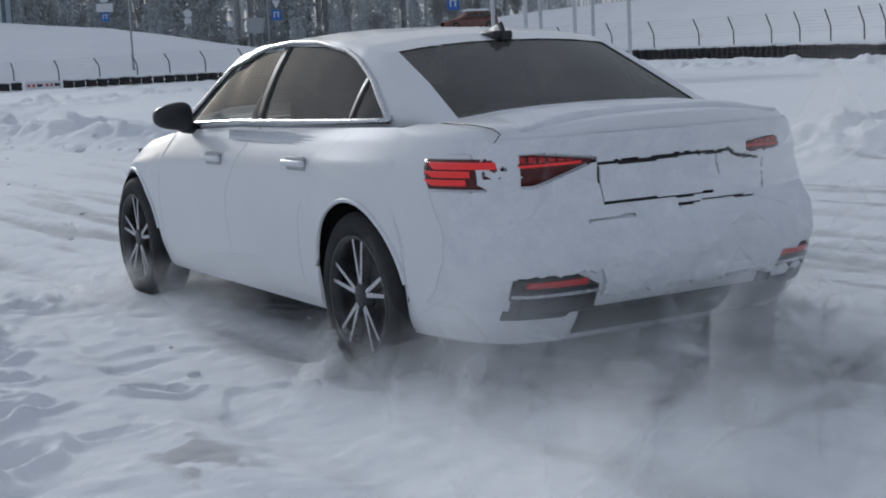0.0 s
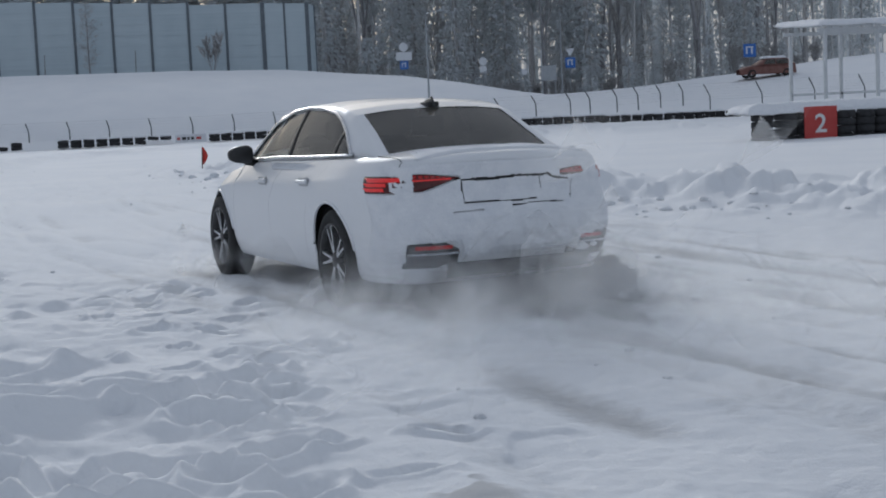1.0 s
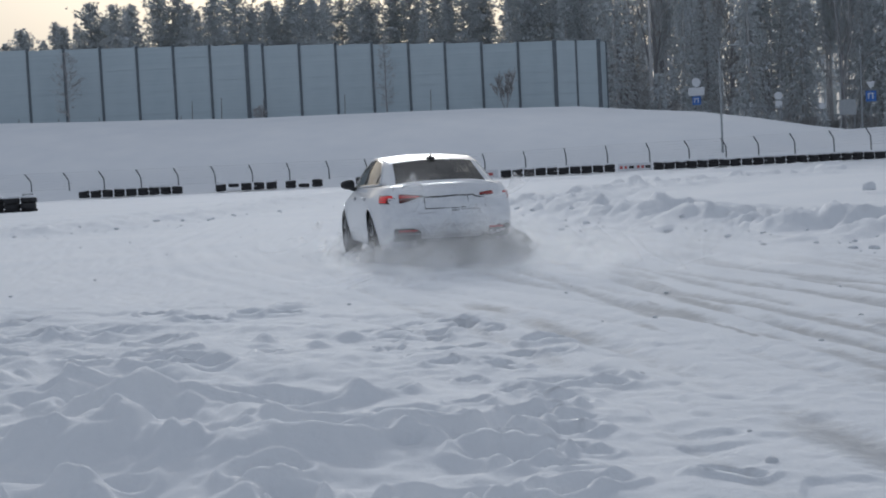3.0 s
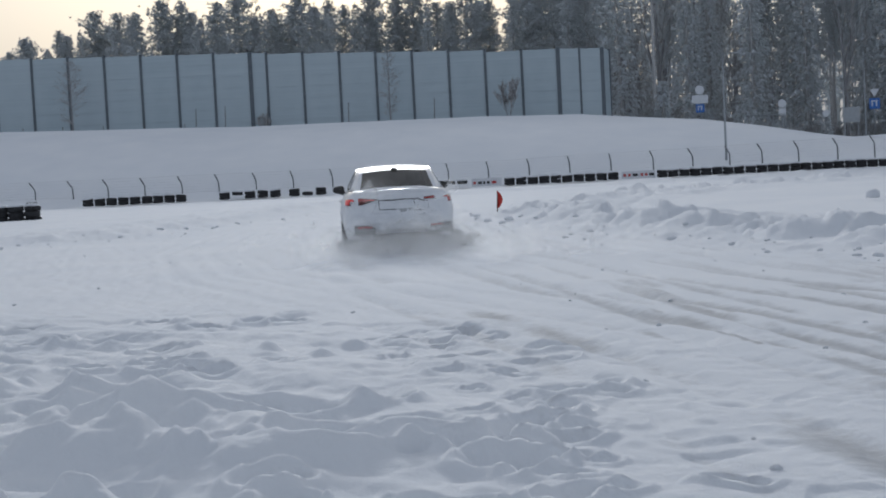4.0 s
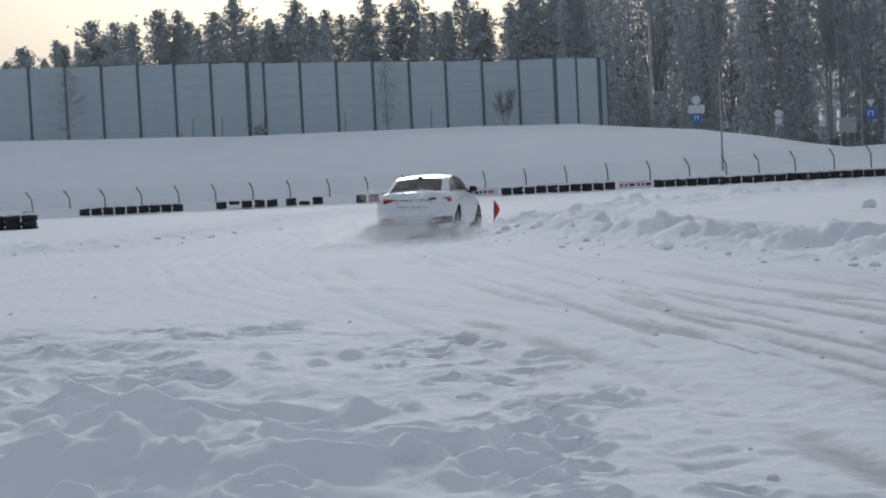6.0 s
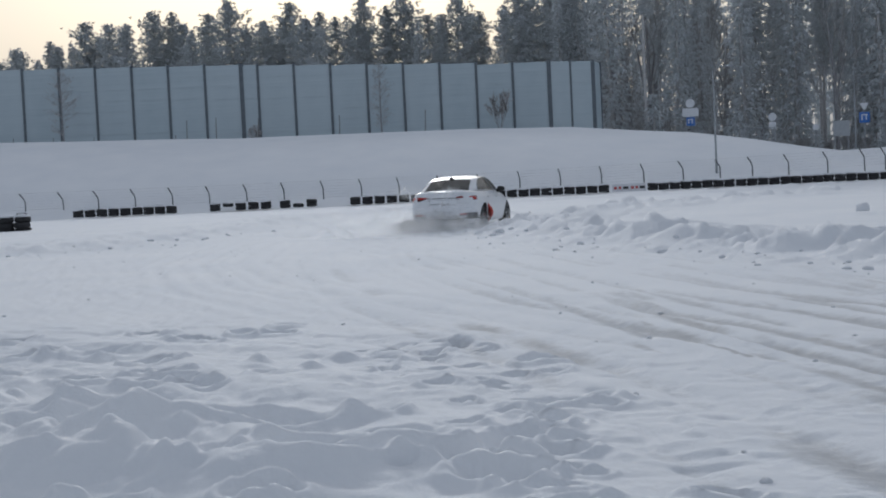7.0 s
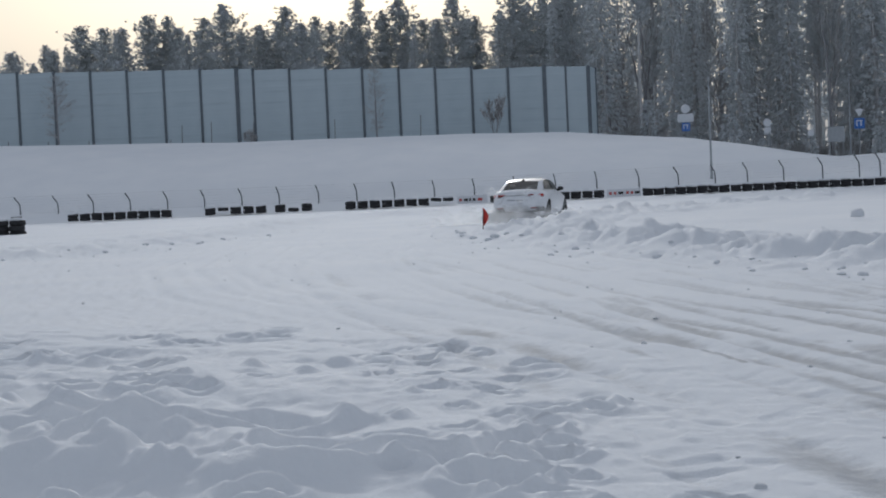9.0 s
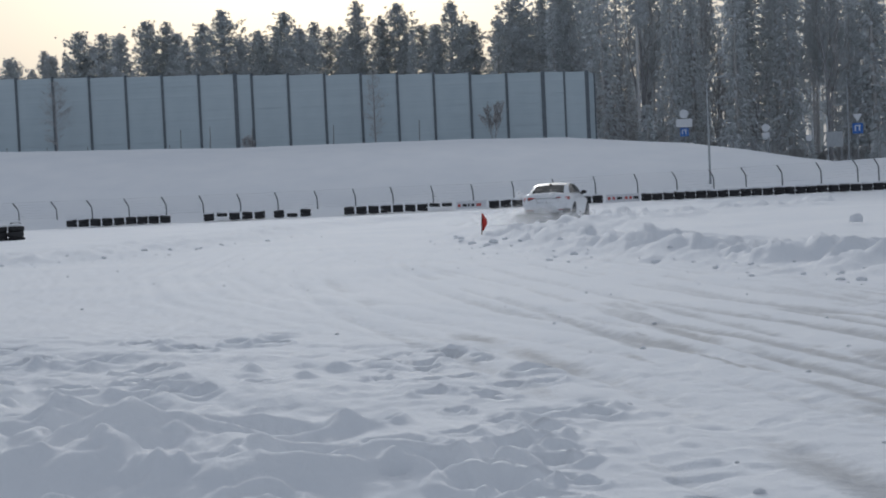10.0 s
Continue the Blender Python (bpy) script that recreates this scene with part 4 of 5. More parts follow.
    # liners behind the wheel arches
    for wy in (-WHEEL_Y, WHEEL_Y):
        for s in (-1, 1):
            bm = bmesh.new()

            def liner(u, v):
                a = math.pi * (0.02 + 0.96 * u)
                return Vector((s * (0.58 + 0.30 * v), wy + (ARCH_R + 0.004) * math.cos(a), ARCH_Z - 0.02 + (ARCH_R + 0.004) * math.sin(a)))
            sheet(bm, liner, 24, 2)
            part("arch_liner", bm, BLACK, car)
            bm = bmesh.new()
            arc = []
            for k in range(25):
                a = math.pi * (0.06 + 0.88 * k / 24)
                y, z = wy + (ARCH_R + 0.006) * math.cos(a), ARCH_Z + (ARCH_R + 0.006) * math.sin(a)
                arc.append((s * (side_x(y, z) + 0.002), y, z))
            tube(bm, arc, 0.011, 6)
            part("arch_lip", bm, PAINT, car)


CAR, WHEELS = build_car()

# ================= tyre barrier and fence =================
OLD_TYRE = two_tone("old_tyre", (0.016, 0.016, 0.018), (0.05, 0.05, 0.053), 7, 0.85, 0.4)
CAP_SNOW = CRUST


def tyre_mesh():
    bm = bmesh.new()
    prof = [(0.19, -0.07), (0.22, -0.105), (0.28, -0.105), (0.315, -0.075), (0.32, 0.0), (0.315, 0.075), (0.28, 0.105), (0.22, 0.105), (0.19, 0.07)]
    lathe(bm, prof, 18, True)
    bmesh.ops.rotate(bm, verts=bm.verts[:], matrix=Matrix.Rotation(radians(90), 3, "Y"))
    bmesh.ops.recalc_face_normals(bm, faces=bm.faces[:])
    return mesh_of("tyre", bm, OLD_TYRE)


def cap_mesh(seed):
    """A pillow of snow that lies on a tyre."""
    bm = bmesh.new()
    r = bmesh.ops.create_uvsphere(bm, u_segments=12, v_segments=7, radius=1.0)["verts"]
    for v in r:
        k = 1 + 0.3 * noise.noise(v.co * 2 + Vector((seed * 5, 0, 0)))
        v.co = Vector((v.co.x * 0.33 * k, v.co.y * 0.33 * k, max(v.co.z, -0.35) * 0.10 * k))
    return mesh_of("snow_cap", bm, CAP_SNOW)


TYRE, CAPS = tyre_mesh(), [cap_mesh(k) for k in range(4)]
rnd = random.Random(11)


def put_tyre(x, y, z, cap=False, lean=0.0, group="tyres of the barrier"):
    t = new("tyre", TYRE)
    t.matrix_world = pose(x, y, z + 0.105, rnd.uniform(-lean, lean), rnd.uniform(-lean, lean), rnd.uniform(0, 360))
    tagged(t, "old black tyre stacked in the snow-capped track barrier", "tyre", group)
    if cap:
        c = new("snow_cap", CAPS[rnd.randrange(4)])
        c.parent = t
        c.matrix_basis = pose(0, 0, 0.125, 0, 0, rnd.uniform(0, 360))
        tagged(c, "pillow of snow")
    return t


def build_barrier():
    spans = [(-26.9, -24.3, .5), (-22.6, -16.3, .95), (-14.4, -10.6, .9), (-10.2, -7.8, .9), (-6.0, 0.6, .85), (2.7, 9.6, .95), (11.8, 27.0, 1.0)]
    for a, b, full in spans:
        n = int((b - a) / 0.66)
        for k in range(n):
            x = a + 0.33 + k * (b - a) / n
            y = 88.0 + 0.12 * math.sin(x * 0.9) + rnd.uniform(-0.06, 0.06)
            z0 = 0.20
            if rnd.random() < full:
                put_tyre(x, y, z0 - 0.02, lean=5)
            if rnd.random() < 0.4 + 0.6 * full:
                put_tyre(x, y, z0 + 0.19, cap=rnd.random() < 0.75, lean=5)
    # the bend that comes round towards the shelter, three high
    lower = []
    for (x0, y0), (x1, y1) in zip(BARRIER[1:], BARRIER[2:]):
        n = round(math.hypot(x1 - x0, y1 - y0) / 0.65)
        for k in range(n):
            x, y = x0 + (x1 - x0) * k / n, y0 + (y1 - y0) * k / n
            levels = 2 if x < 36 and y > 80 else 3
            for lev in range(levels):
                if lev < levels - 1:
                    lower.append((x, y, 0.205 + lev * 0.21))
                else:
                    put_tyre(x + rnd.uniform(-.05, .05), y + rnd.uniform(-.05, .05), 0.10 + lev * 0.21, cap=lev == levels - 1, lean=4)
    base = np.array([v.co[:] for v in TYRE.vertices])
    quads = [list(p.vertices) for p in TYRE.polygons]
    me = bpy.data.meshes.new("buried_tyre_row")
    me.from_pydata(np.concatenate([base + np.array(p) for p in lower]).tolist(), [], [[i + k * len(base) for i in q] for k in range(len(lower)) for q in quads])
    me.materials.append(OLD_TYRE)
    me.update()
    tagged(new("buried_tyre_row", me), "lower rows of old black tyres, half buried in snow", "tyres", kind="stuff")
    # a short stack on the other side of the track
    for k in range(4):
        for lev in range(3):
            put_tyre(-18.9 + 0.64 * k, 58.2 + rnd.uniform(-.1, .1), 0.06 + lev * 0.21, cap=lev == 2, lean=3)


build_barrier()


def build_edge_board(x0, x1, seed):
    """A low advertising board, snowed over: plain bars for its writing."""
    white = two_tone("board_white", (0.75, 0.75, 0.77), (0.62, 0.63, 0.66), 3, 0.6)
    red = two_tone("board_red", (0.45, 0.06, 0.06), (0.5, 0.10, 0.09), 4, 0.6)
    b = thing("track_board", pose(x0, 87.75, 0.18), "low white and red board set in the tyre barrier", "board", "boards in the barrier")
    bm = bmesh.new()
    box(bm, 0, x1 - x0, 0, 0.05, 0, 0.46, 0.008)
    part("panel", bm, white, b)
    r = random.Random(seed)
    x = 0.1
    while x < x1 - x0 - 0.3:
        w = r.uniform(0.12, 0.32)
        bm = bmesh.new()
        box(bm, x, x + w, -0.008, -0.002, 0.14, 0.30)
        part("bar", bm, red if r.random() < 0.6 else BLACK, b, smooth=False)
        x += w + r.uniform(0.06, 0.2)


build_edge_board(0.75, 2.55, 3)
build_edge_board(9.7, 11.7, 4)


def build_fence():
    steel = two_tone("fence_steel", (0.09, 0.10, 0.11), (0.16, 0.165, 0.175), 6, 0.6)
    xs = [-26.30 - 2.33 * k for k in range(8, 0, -1)]
    xs += [-26.3, -23.96, -21.78, -19.5, -17.19, -14.9, -12.59, -10.28, -7.86, -5.51, -3.2, -0.74, 1.71, 4.2, 6.68, 9.2, 11.69, 14.0, 16.25, 18.22, 20.43, 22.81, 25.05, 26.33]
    xs += [28.1, 29.5, 31.0, 32.5]
    f = thing("fence", pose(0, 0, 0), "wire fence of cranked steel posts above the tyre barrier", "fence", kind="structure")
    top = [(-60, 1.77), (-26.3, 1.77), (-19.5, 1.73), (-12.6, 1.69), (-5.5, 1.68), (1.7, 1.65), (9.2, 1.76), (16.2, 1.85), (22.8, 1.99), (26.3, 2.10), (36, 2.50), (60, 3.2)]
    posts = [(x, 90.0, lerp(top, x)) for x in xs]
    bend = [(34, 89.5), (40, 87), (44, 81.5), (45.6, 74), (45.4, 66.5), (44.0, 57), (40.9, 48.5), (38, 42.5)]
    for (x0, y0), (x1, y1) in zip(bend, bend[1:]):
        n = round(math.hypot(x1 - x0, y1 - y0) / 3.1)
        posts += [(x0 + (x1 - x0) * k / n, y0 + (y1 - y0) * k / n, 0) for k in range(n)]
    ends = []
    for x, y, z1 in posts:
        tall = not z1
        z1 = z1 or ground_at(x, y) + 1.65
        z0 = z1 - (2.0 if tall else 1.45)
        lean = -0.5 if tall else -lerp([(-27, 0.30), (-20, 0.25), (-10, 0.15), (0, 0.12), (10, 0.13), (13.5, 0.32), (30, 0.36)], x)
        crank = 0.8 if tall else 0.5
        bm = bmesh.new()
        tube(bm, [(x - lean, y, z0), (x - lean * 0.97, y, z1 - crank), (x - lean * 0.8, y - 0.03, z1 - crank * 0.78), (x, y - 0.2, z1)], 0.04, 6)
        part("post", bm, steel, f)
        ends.append((Vector((x - lean * 0.97, y, z1 - 1.0)), Vector((x, y - 0.2, z1))))
    bm = bmesh.new()
    for (p0, p1), (q0, q1) in zip(ends, ends[1:]):
        for k in range(7):
            if (q1 - p1).length < 4.2:
                tube(bm, [p0.lerp(p1, k / 6), q0.lerp(q1, k / 6)], 0.0035, 3, False)
    part("netting", bm, steel, f, "thin wire netting")


build_fence()


# ================= red flag on the snow =================
def build_flag():
    m = two_tone("flag_cloth", (0.55, 0.045, 0.03), (0.42, 0.03, 0.025), 9, 0.8, 0.3)
    stick = two_tone("flag_stick", (0.10, 0.04, 0.03), (0.16, 0.06, 0.05), 9, 0.7)
    z = ground_at(0.98, 39.2)
    f = thing("marker_flag", pose(0.98, 39.2, z - 0.12), "small red marker flag on a stick in the snow", "flag")
    bm = bmesh.new()
    tube(bm, [(0, 0, 0), (0.01, 0, 0.4), (0.03, 0, 0.76)], 0.014, 6)
    part("stick", bm, stick, f)
    bm = bmesh.new()

    def cloth(u, v):
        w = 0.12 * (1 - abs(2 * v - 1.0) ** 1.6) + 0.03
        return Vector((0.015 + u * w, 0.05 * math.sin(u * 5 + v * 3), 0.30 + v * 0.46))
    slab(bm, cloth, 8, 10, (0, 1, 0), 0.006)
    part("cloth", bm, m, f)


build_flag()


# ================= tyre stack with the number board, and the shelter =================
def build_stack():
    for x0, x1, y0 in ((16.05, 17.4, 38.6), (17.4, 18.4, 38.5), (18.4, 20.7, 38.3)):
        n = max(1, round((x1 - x0) / 0.62))
        for k in range(n):
            for row in range(1):
                for lev in range(4):
                    x = x0 + (k + 0.5) * (x1 - x0) / n
                    put_tyre(x, y0 + row * 0.64 + (0.1 if x0 == 17.4 else 0), -0.03 + lev * 0.215, group="tyres of the stack", lean=2)
    bm = bmesh.new()

    def snow(u, v):
        x, y = 15.8 + 5.05 * u, 38.15 + 1.7 * v
        e = min(u * 12, (1 - u) * 12, v * 4, (1 - v) * 4, 1)
        return Vector((x, y, 0.84 + 0.27 * math.sqrt(max(e, 0)) + 0.08 * noise.noise((x * 1.3, y * 1.5, 2)) + 0.03 * noise.noise((x * 5, y * 5, 4))))
    slab(bm, snow, 60, 18, (0, 0, -1), 0.05)
    s = part("snow_cover", bm, CAP_SNOW, None)
    tagged(s, "thick snow lying on the stacked tyres", "snow")
    # number board
    red = two_tone("number_board_red", (0.42, 0.045, 0.04), (0.50, 0.07, 0.06), 3, 0.6)
    white = two_tone("number_white", (0.75, 0.75, 0.75), (0.65, 0.65, 0.66), 6, 0.6)
    b = thing("number_board", pose(17.42, 38.12, 0.06, 0, 0, -2), "red board with a white number 2 on the tyres", "sign")
    bm = bmesh.new()
    box(bm, 0, 0.95, 0, 0.03, 0, 0.90, 0.006)
    part("panel", bm, red, b)
    cu = bpy.data.curves.new("number", "FONT")
    cu.body, cu.size, cu.align_x, cu.extrude = "2", 0.72, "CENTER", 0.004
    cu.offset = 0.01
    cu.materials.append(white)
    n = new("number", cu)
    n.parent = b
    n.matrix_basis = pose(0.47, -0.008, 0.19, 90, 0, 0)
    tagged(n, "white painted number")


build_stack()


def build_shelter():
    steel = two_tone("shelter_white", (0.62, 0.64, 0.66), (0.5, 0.52, 0.54), 5, 0.5)
    s = thing("shelter", pose(0, 0, 0), "open white steel shelter with a snow-laden corrugated roof", "shelter")
    for x in (20.85, 22.65, 24.7):
        for y in (44.0, 46.6):
            bm = bmesh.new()
            box(bm, x - 0.05, x + 0.05, y - 0.05, y + 0.05, 0.0, 3.3, 0.008)
            part("post", bm, steel, s)
    for y in (44.0, 46.6):
        bm = bmesh.new()
        box(bm, 20.6, 25.2, y - 0.04, y + 0.04, 3.25, 3.37)
        part("beam", bm, steel, s, smooth=False)
    bm = bmesh.new()
    slab(bm, lambda u, v: Vector((20.5 + 4.8 * u, 43.55 + 3.5 * v, 3.40 + 0.18 * v + 0.025 * math.sin(u * 5.1 * 40))), 160, 4, (0, 0, 1), 0.02)
    part("roof", bm, steel, s, "corrugated sheet roof")
    bm = bmesh.new()

    def snow(u, v):
        x, y = 20.45 + 4.9 * u, 43.5 + 3.6 * v
        e = min(u * 14, (1 - u) * 14, v * 9, (1 - v) * 9, 1)
        return Vector((x, y, 3.44 + 0.18 * v + 0.17 * math.sqrt(max(e, 0)) + 0.04 * noise.noise((x, y, 7))))
    slab(bm, snow, 50, 24, (0, 0, -1), 0.02)
    part("roof_snow", bm, CAP_SNOW, s, "thick snow on the roof")
    bm = bmesh.new()
    box(bm, 20.85, 24.7, 46.55, 46.62, 1.25, 1.33)
    part("rail", bm, steel, s, smooth=False)


build_shelter()


# ================= parked brown-red car beyond the fence =================
def build_parked_car():
    paint = two_tone("brown_red_paint", (0.13, 0.045, 0.035), (0.22, 0.11, 0.09), 2.5, 0.4)
    c = thing("parked_car", pose(43.0, 100.3, ground_at(43, 100.3) - 0.05, 0, 0, 84), "brown-red hatchback parked in deep snow behind the fence", "car")
    prof = [(-2.0, 0.45, 0.78), (-1.95, 0.4, 0.95), (-1.4, 0.35, 0.98), (1.0, 0.35, 0.92), (1.6, 0.35, 0.84), (2.05, 0.42, 0.66)]
    bm = bmesh.new()

    def hull(u, v):
        y = -2.05 + 4.15 * u
        zt = lerp([(p[0], p[2]) for p in prof], y)
        w = 0.85 * (1 - abs((y - 0.02) / 2.12) ** 7) ** 0.3
        a = math.pi * v
        x = -math.copysign(abs(math.cos(a)) ** 0.35, math.cos(a)) * w
        return Vector((x, y, 0.28 + (zt - 0.28) * math.sin(a) ** 0.45))
    sheet(bm, hull, 40, 22)
    bmesh.ops.recalc_face_normals(bm, faces=bm.faces[:])
    part("body", bm, paint, c)
    bm = bmesh.new()

    def top(u, v):
        y = -1.9 + 2.9 * u
        zt = lerp([(-1.9, 0.95), (-1.55, 1.30), (-1.2, 1.44), (-0.3, 1.48), (0.2, 1.42), (1.0, 0.93)], y)
        a = math.pi * v
        return Vector((-math.copysign(abs(math.cos(a)) ** 0.4, math.cos(a)) * (0.80 - 0.2 * math.sin(a) ** 0.5), y, 0.88 + max(zt - 0.88, 0.01) * math.sin(a) ** 0.4))
    sheet(bm, top, 30, 18)
    part("cabin", bm, paint, c)
    for s in (-1, 1):
        for y0, y1 in ((-1.35, -0.5), (-0.42, 0.45)):
            bm = bmesh.new()
            slab(bm, lambda u, v: Vector((s * (0.815 - 0.10 * v), y0 + (y1 - y0) * u + (0.0 if y0 < -1 else -0.28 * v * u), 0.96 + 0.34 * v)), 6, 4, (s * -1, 0, 0), 0.02)
            part("side_window", bm, GLASS_DARK, c)
        for y in (-1.25, 1.3):
            bm = bmesh.new()
            lathe(bm, [(0.12, s * 0.06), (0.2, s * 0.09), (0.3, s * 0.09), (0.31, 0), (0.3, s * -0.09), (0.1, s * -0.09)], 24)
            part("wheel", bm, RUBBER, c).matrix_basis = pose(s * 0.76, y, 0.31)
    bm = bmesh.new()

    def snow(u, v):
        y, x = -1.35 + 1.75 * u, -0.56 + 1.12 * v
        e = min(u * 8, (1 - u) * 8, v * 6, (1 - v) * 6, 1)
        return Vector((x, y, 1.40 + 0.14 * math.sqrt(max(e, 0)) + 0.03 * noise.noise((x * 3, y * 3, 1))))
    slab(bm, snow, 20, 14, (0, 0, -1), 0.04)
    part("roof_snow", bm, CAP_SNOW, c, "snow on the car roof")


build_parked_car()


# ================= lamp post and road signs =================
GALV = two_tone("galvanised_steel", (0.30, 0.32, 0.34), (0.42, 0.44, 0.46), 5, 0.5, 0.1, 0.4)
SIGN_BACK = two_tone("sign_white", (0.62, 0.64, 0.67), (0.72, 0.73, 0.75), 5, 0.5)
SIGN_BLUE = two_tone("sign_blue", (0.03, 0.12, 0.42), (0.05, 0.17, 0.50), 5, 0.5)
SIGN_RED = two_tone("sign_red", (0.5, 0.04, 0.04), (0.42, 0.05, 0.05), 5, 0.5)


def build_lamp_post(x, y, top, arm):
    z = ground_at(x, y)
    p = thing("lamp_post", pose(x, y, z - 0.3), "slim grey lamp post with a short curved arm", "lamp post", "lamp posts")
    h = top - z + 0.3
    bm = bmesh.new()
    tube(bm, [(0, 0, 0), (0, 0, 1.0), (0, 0, h - 0.15)], [0.09, 0.07, 0.045], 10)
    part("pole", bm, GALV, p)
    if arm:
        bm = bmesh.new()
        tube(bm, [(0, 0, h - 0.2), (0.15, 0, h), (0.45, 0, h + 0.12), (arm, 0, h + 0.14)], 0.03, 8)
        part("arm", bm, GALV, p)
        bm = bmesh.new()
        box(bm, arm - 0.05, arm + 0.5, -0.09, 0.09, h + 0.07, h + 0.17, 0.03)
        part("lamp_head", bm, GALV, p)


build_lamp_post(16.62, 91.4, 7.45, 0.75)
build_lamp_post(34.6, 125, 9.7, 0.0)


def disc(bm, r, y0, y1, n=24):
    lathe(bm, [(0.001, 0), (r, 0), (r, 1), (0.001, 1)], n)
    for v in bm.verts:
        v.co = Vector((v.co.y, y0 + (y1 - y0) * v.co.x, v.co.z))
    bmesh.ops.recalc_face_normals(bm, faces=bm.faces[:])
    return bm


def build_sign(x, y, zc, plates, label):
    """plates: (shape, height over zc, size, material)."""
    z = ground_at(x, y)
    s = thing("road_sign", pose(x, y, zc), label, "road sign", "road signs")
    bm = bmesh.new()
    tube(bm, [(0, 0.05, z - zc - 0.3), (0, 0.05, max(p[1] + p[2] * 0.4 for p in plates))], 0.035, 8)
    part("post", bm, GALV, s)
    for shape, dz, size, mat in plates:
        bm = bmesh.new()
        if shape == "disc":
            disc(bm, size / 2, -0.02, 0.0)
        elif shape == "tri":
            a = [bm.verts.new((size / 2 * cx, -0.02, size / 2 * cz)) for cx, cz in ((-1, 0.8), (1, 0.8), (0, -0.9))]
            b = [bm.verts.new((v.co.x, 0.0, v.co.z)) for v in a]
            bm.faces.new(a)
            bm.faces.new(b[::-1])
            for k in range(3):
                bm.faces.new((a[k], b[k], b[(k + 1) % 3], a[(k + 1) % 3]))
        else:
            w, h = (size, size) if shape == "square" else (size, size * 0.5)
            box(bm, -w / 2, w / 2, -0.02, 0.0, -h / 2, h / 2, 0.005)
        bmesh.ops.translate(bm, vec=(0, 0, dz), verts=bm.verts[:])
        part("plate", bm, mat, s, smooth=False)
        if mat is SIGN_BLUE:
            bm = bmesh.new()
            box(bm, -size * 0.3, -size * 0.18, -0.026, -0.022, dz - size * 0.25, dz + size * 0.2)
            box(bm, size * 0.1, size * 0.22, -0.026, -0.022, dz - size * 0.25, dz + size * 0.2)
            box(bm, -size * 0.3, size * 0.3, -0.026, -0.022, dz + size * 0.2, dz + size * 0.3)
            part("mark", bm, SIGN_BACK, s, smooth=False)


build_sign(20.2, 122, 5.5, [("disc", 1.25, 0.75, SIGN_BACK), ("wide", 0.5, 1.35, SIGN_BACK), ("square", -0.25, 0.7, SIGN_BLUE)], "road sign post with a disc and two plates")
build_sign(27.6, 125, 4.6, [("disc", 0.8, 0.7, SIGN_BACK), ("square", 0.1, 0.6, SIGN_BACK)], "small road sign seen from behind")
build_sign(35.4, 125, 5.0, [("tri", 0.9, 0.8, SIGN_BACK), ("square", 0.0, 0.9, SIGN_BLUE)], "give-way sign above a blue plate")
build_sign(46.0, 110.5, 4.95, [("square", 0.0, 1.05, SIGN_BLUE)], "blue lane direction sign on a post")
build_sign(31.5, 126, 3.9, [("disc", 0.5, 0.55, SIGN_BACK)], "small round road sign in front of the woods")


def build_gate():
    g = thing("mesh_gate", pose(23.6, 121, 3.35), "grey wire mesh gate by the road", "gate")
    for x in (0, 3.3):
        bm = bmesh.new()
        tube(bm, [(x, 0, -0.8), (x, 0, 1.15)], 0.05, 8)
        part("post", bm, GALV, g)
    for z in (0.1, 1.05):
        bm = bmesh.new()
        tube(bm, [(0, 0, z), (3.3, 0, z)], 0.035, 6)
        part("rail", bm, GALV, g)
    for k in range(1, 28):
        bm = bmesh.new()
        tube(bm, [(k * 0.118, 0, 0.1), (k * 0.118, 0, 1.05)], 0.010, 4, False)
        part("bar", bm, GALV, g)
    b = thing("notice_board", pose(29.4, 110, 0), "grey notice board on two legs, seen from behind", "board")
    zb = ground_at(29.4, 110)
    bm = bmesh.new()
    box(bm, -0.62, 0.62, -0.04, 0.04, 3.25, 4.40, 0.01)
    part("panel", bm, GALV, b)
    for x in (-0.5, 0.5):
        bm = bmesh.new()
        tube(bm, [(x, 0.07, zb - 0.2), (x, 0.07, 4.4)], 0.03, 6)
        part("leg", bm, GALV, b)


build_gate()


def build_stakes():
    """Short stakes and thin poles along the hill's crest."""
    dark = two_tone("stake_wood", (0.12, 0.11, 0.105), (0.2, 0.19, 0.18), 6, 0.85)
    for x, h in ((-33.30, 0.4), (-30.23, 0.4), (-27.11, 0.4), (-23.94, 0.4), (-20.82, 0.4), (-17.70, 1.7), (-14.45, 1.6), (-8.23, 1.6), (-1.64, 1.7), (-19.95, 1.5)):
        z = ground_at(x, 113)
        s = new("stake", None)
        s.matrix_world = pose(x, 113, z - 0.25, 0, 2, 0)
        tagged(s, "thin dark stake standing in the snow before the noise wall", "stake", "stakes along the crest")
        bm = bmesh.new()
        tube(bm, [(0, 0, 0), (0.01, 0, h * 0.5), (0, 0, h + 0.25)], [0.035, 0.032, 0.026], 6)
        part("shaft", bm, dark, s)


build_stakes()

# ================= woods =================


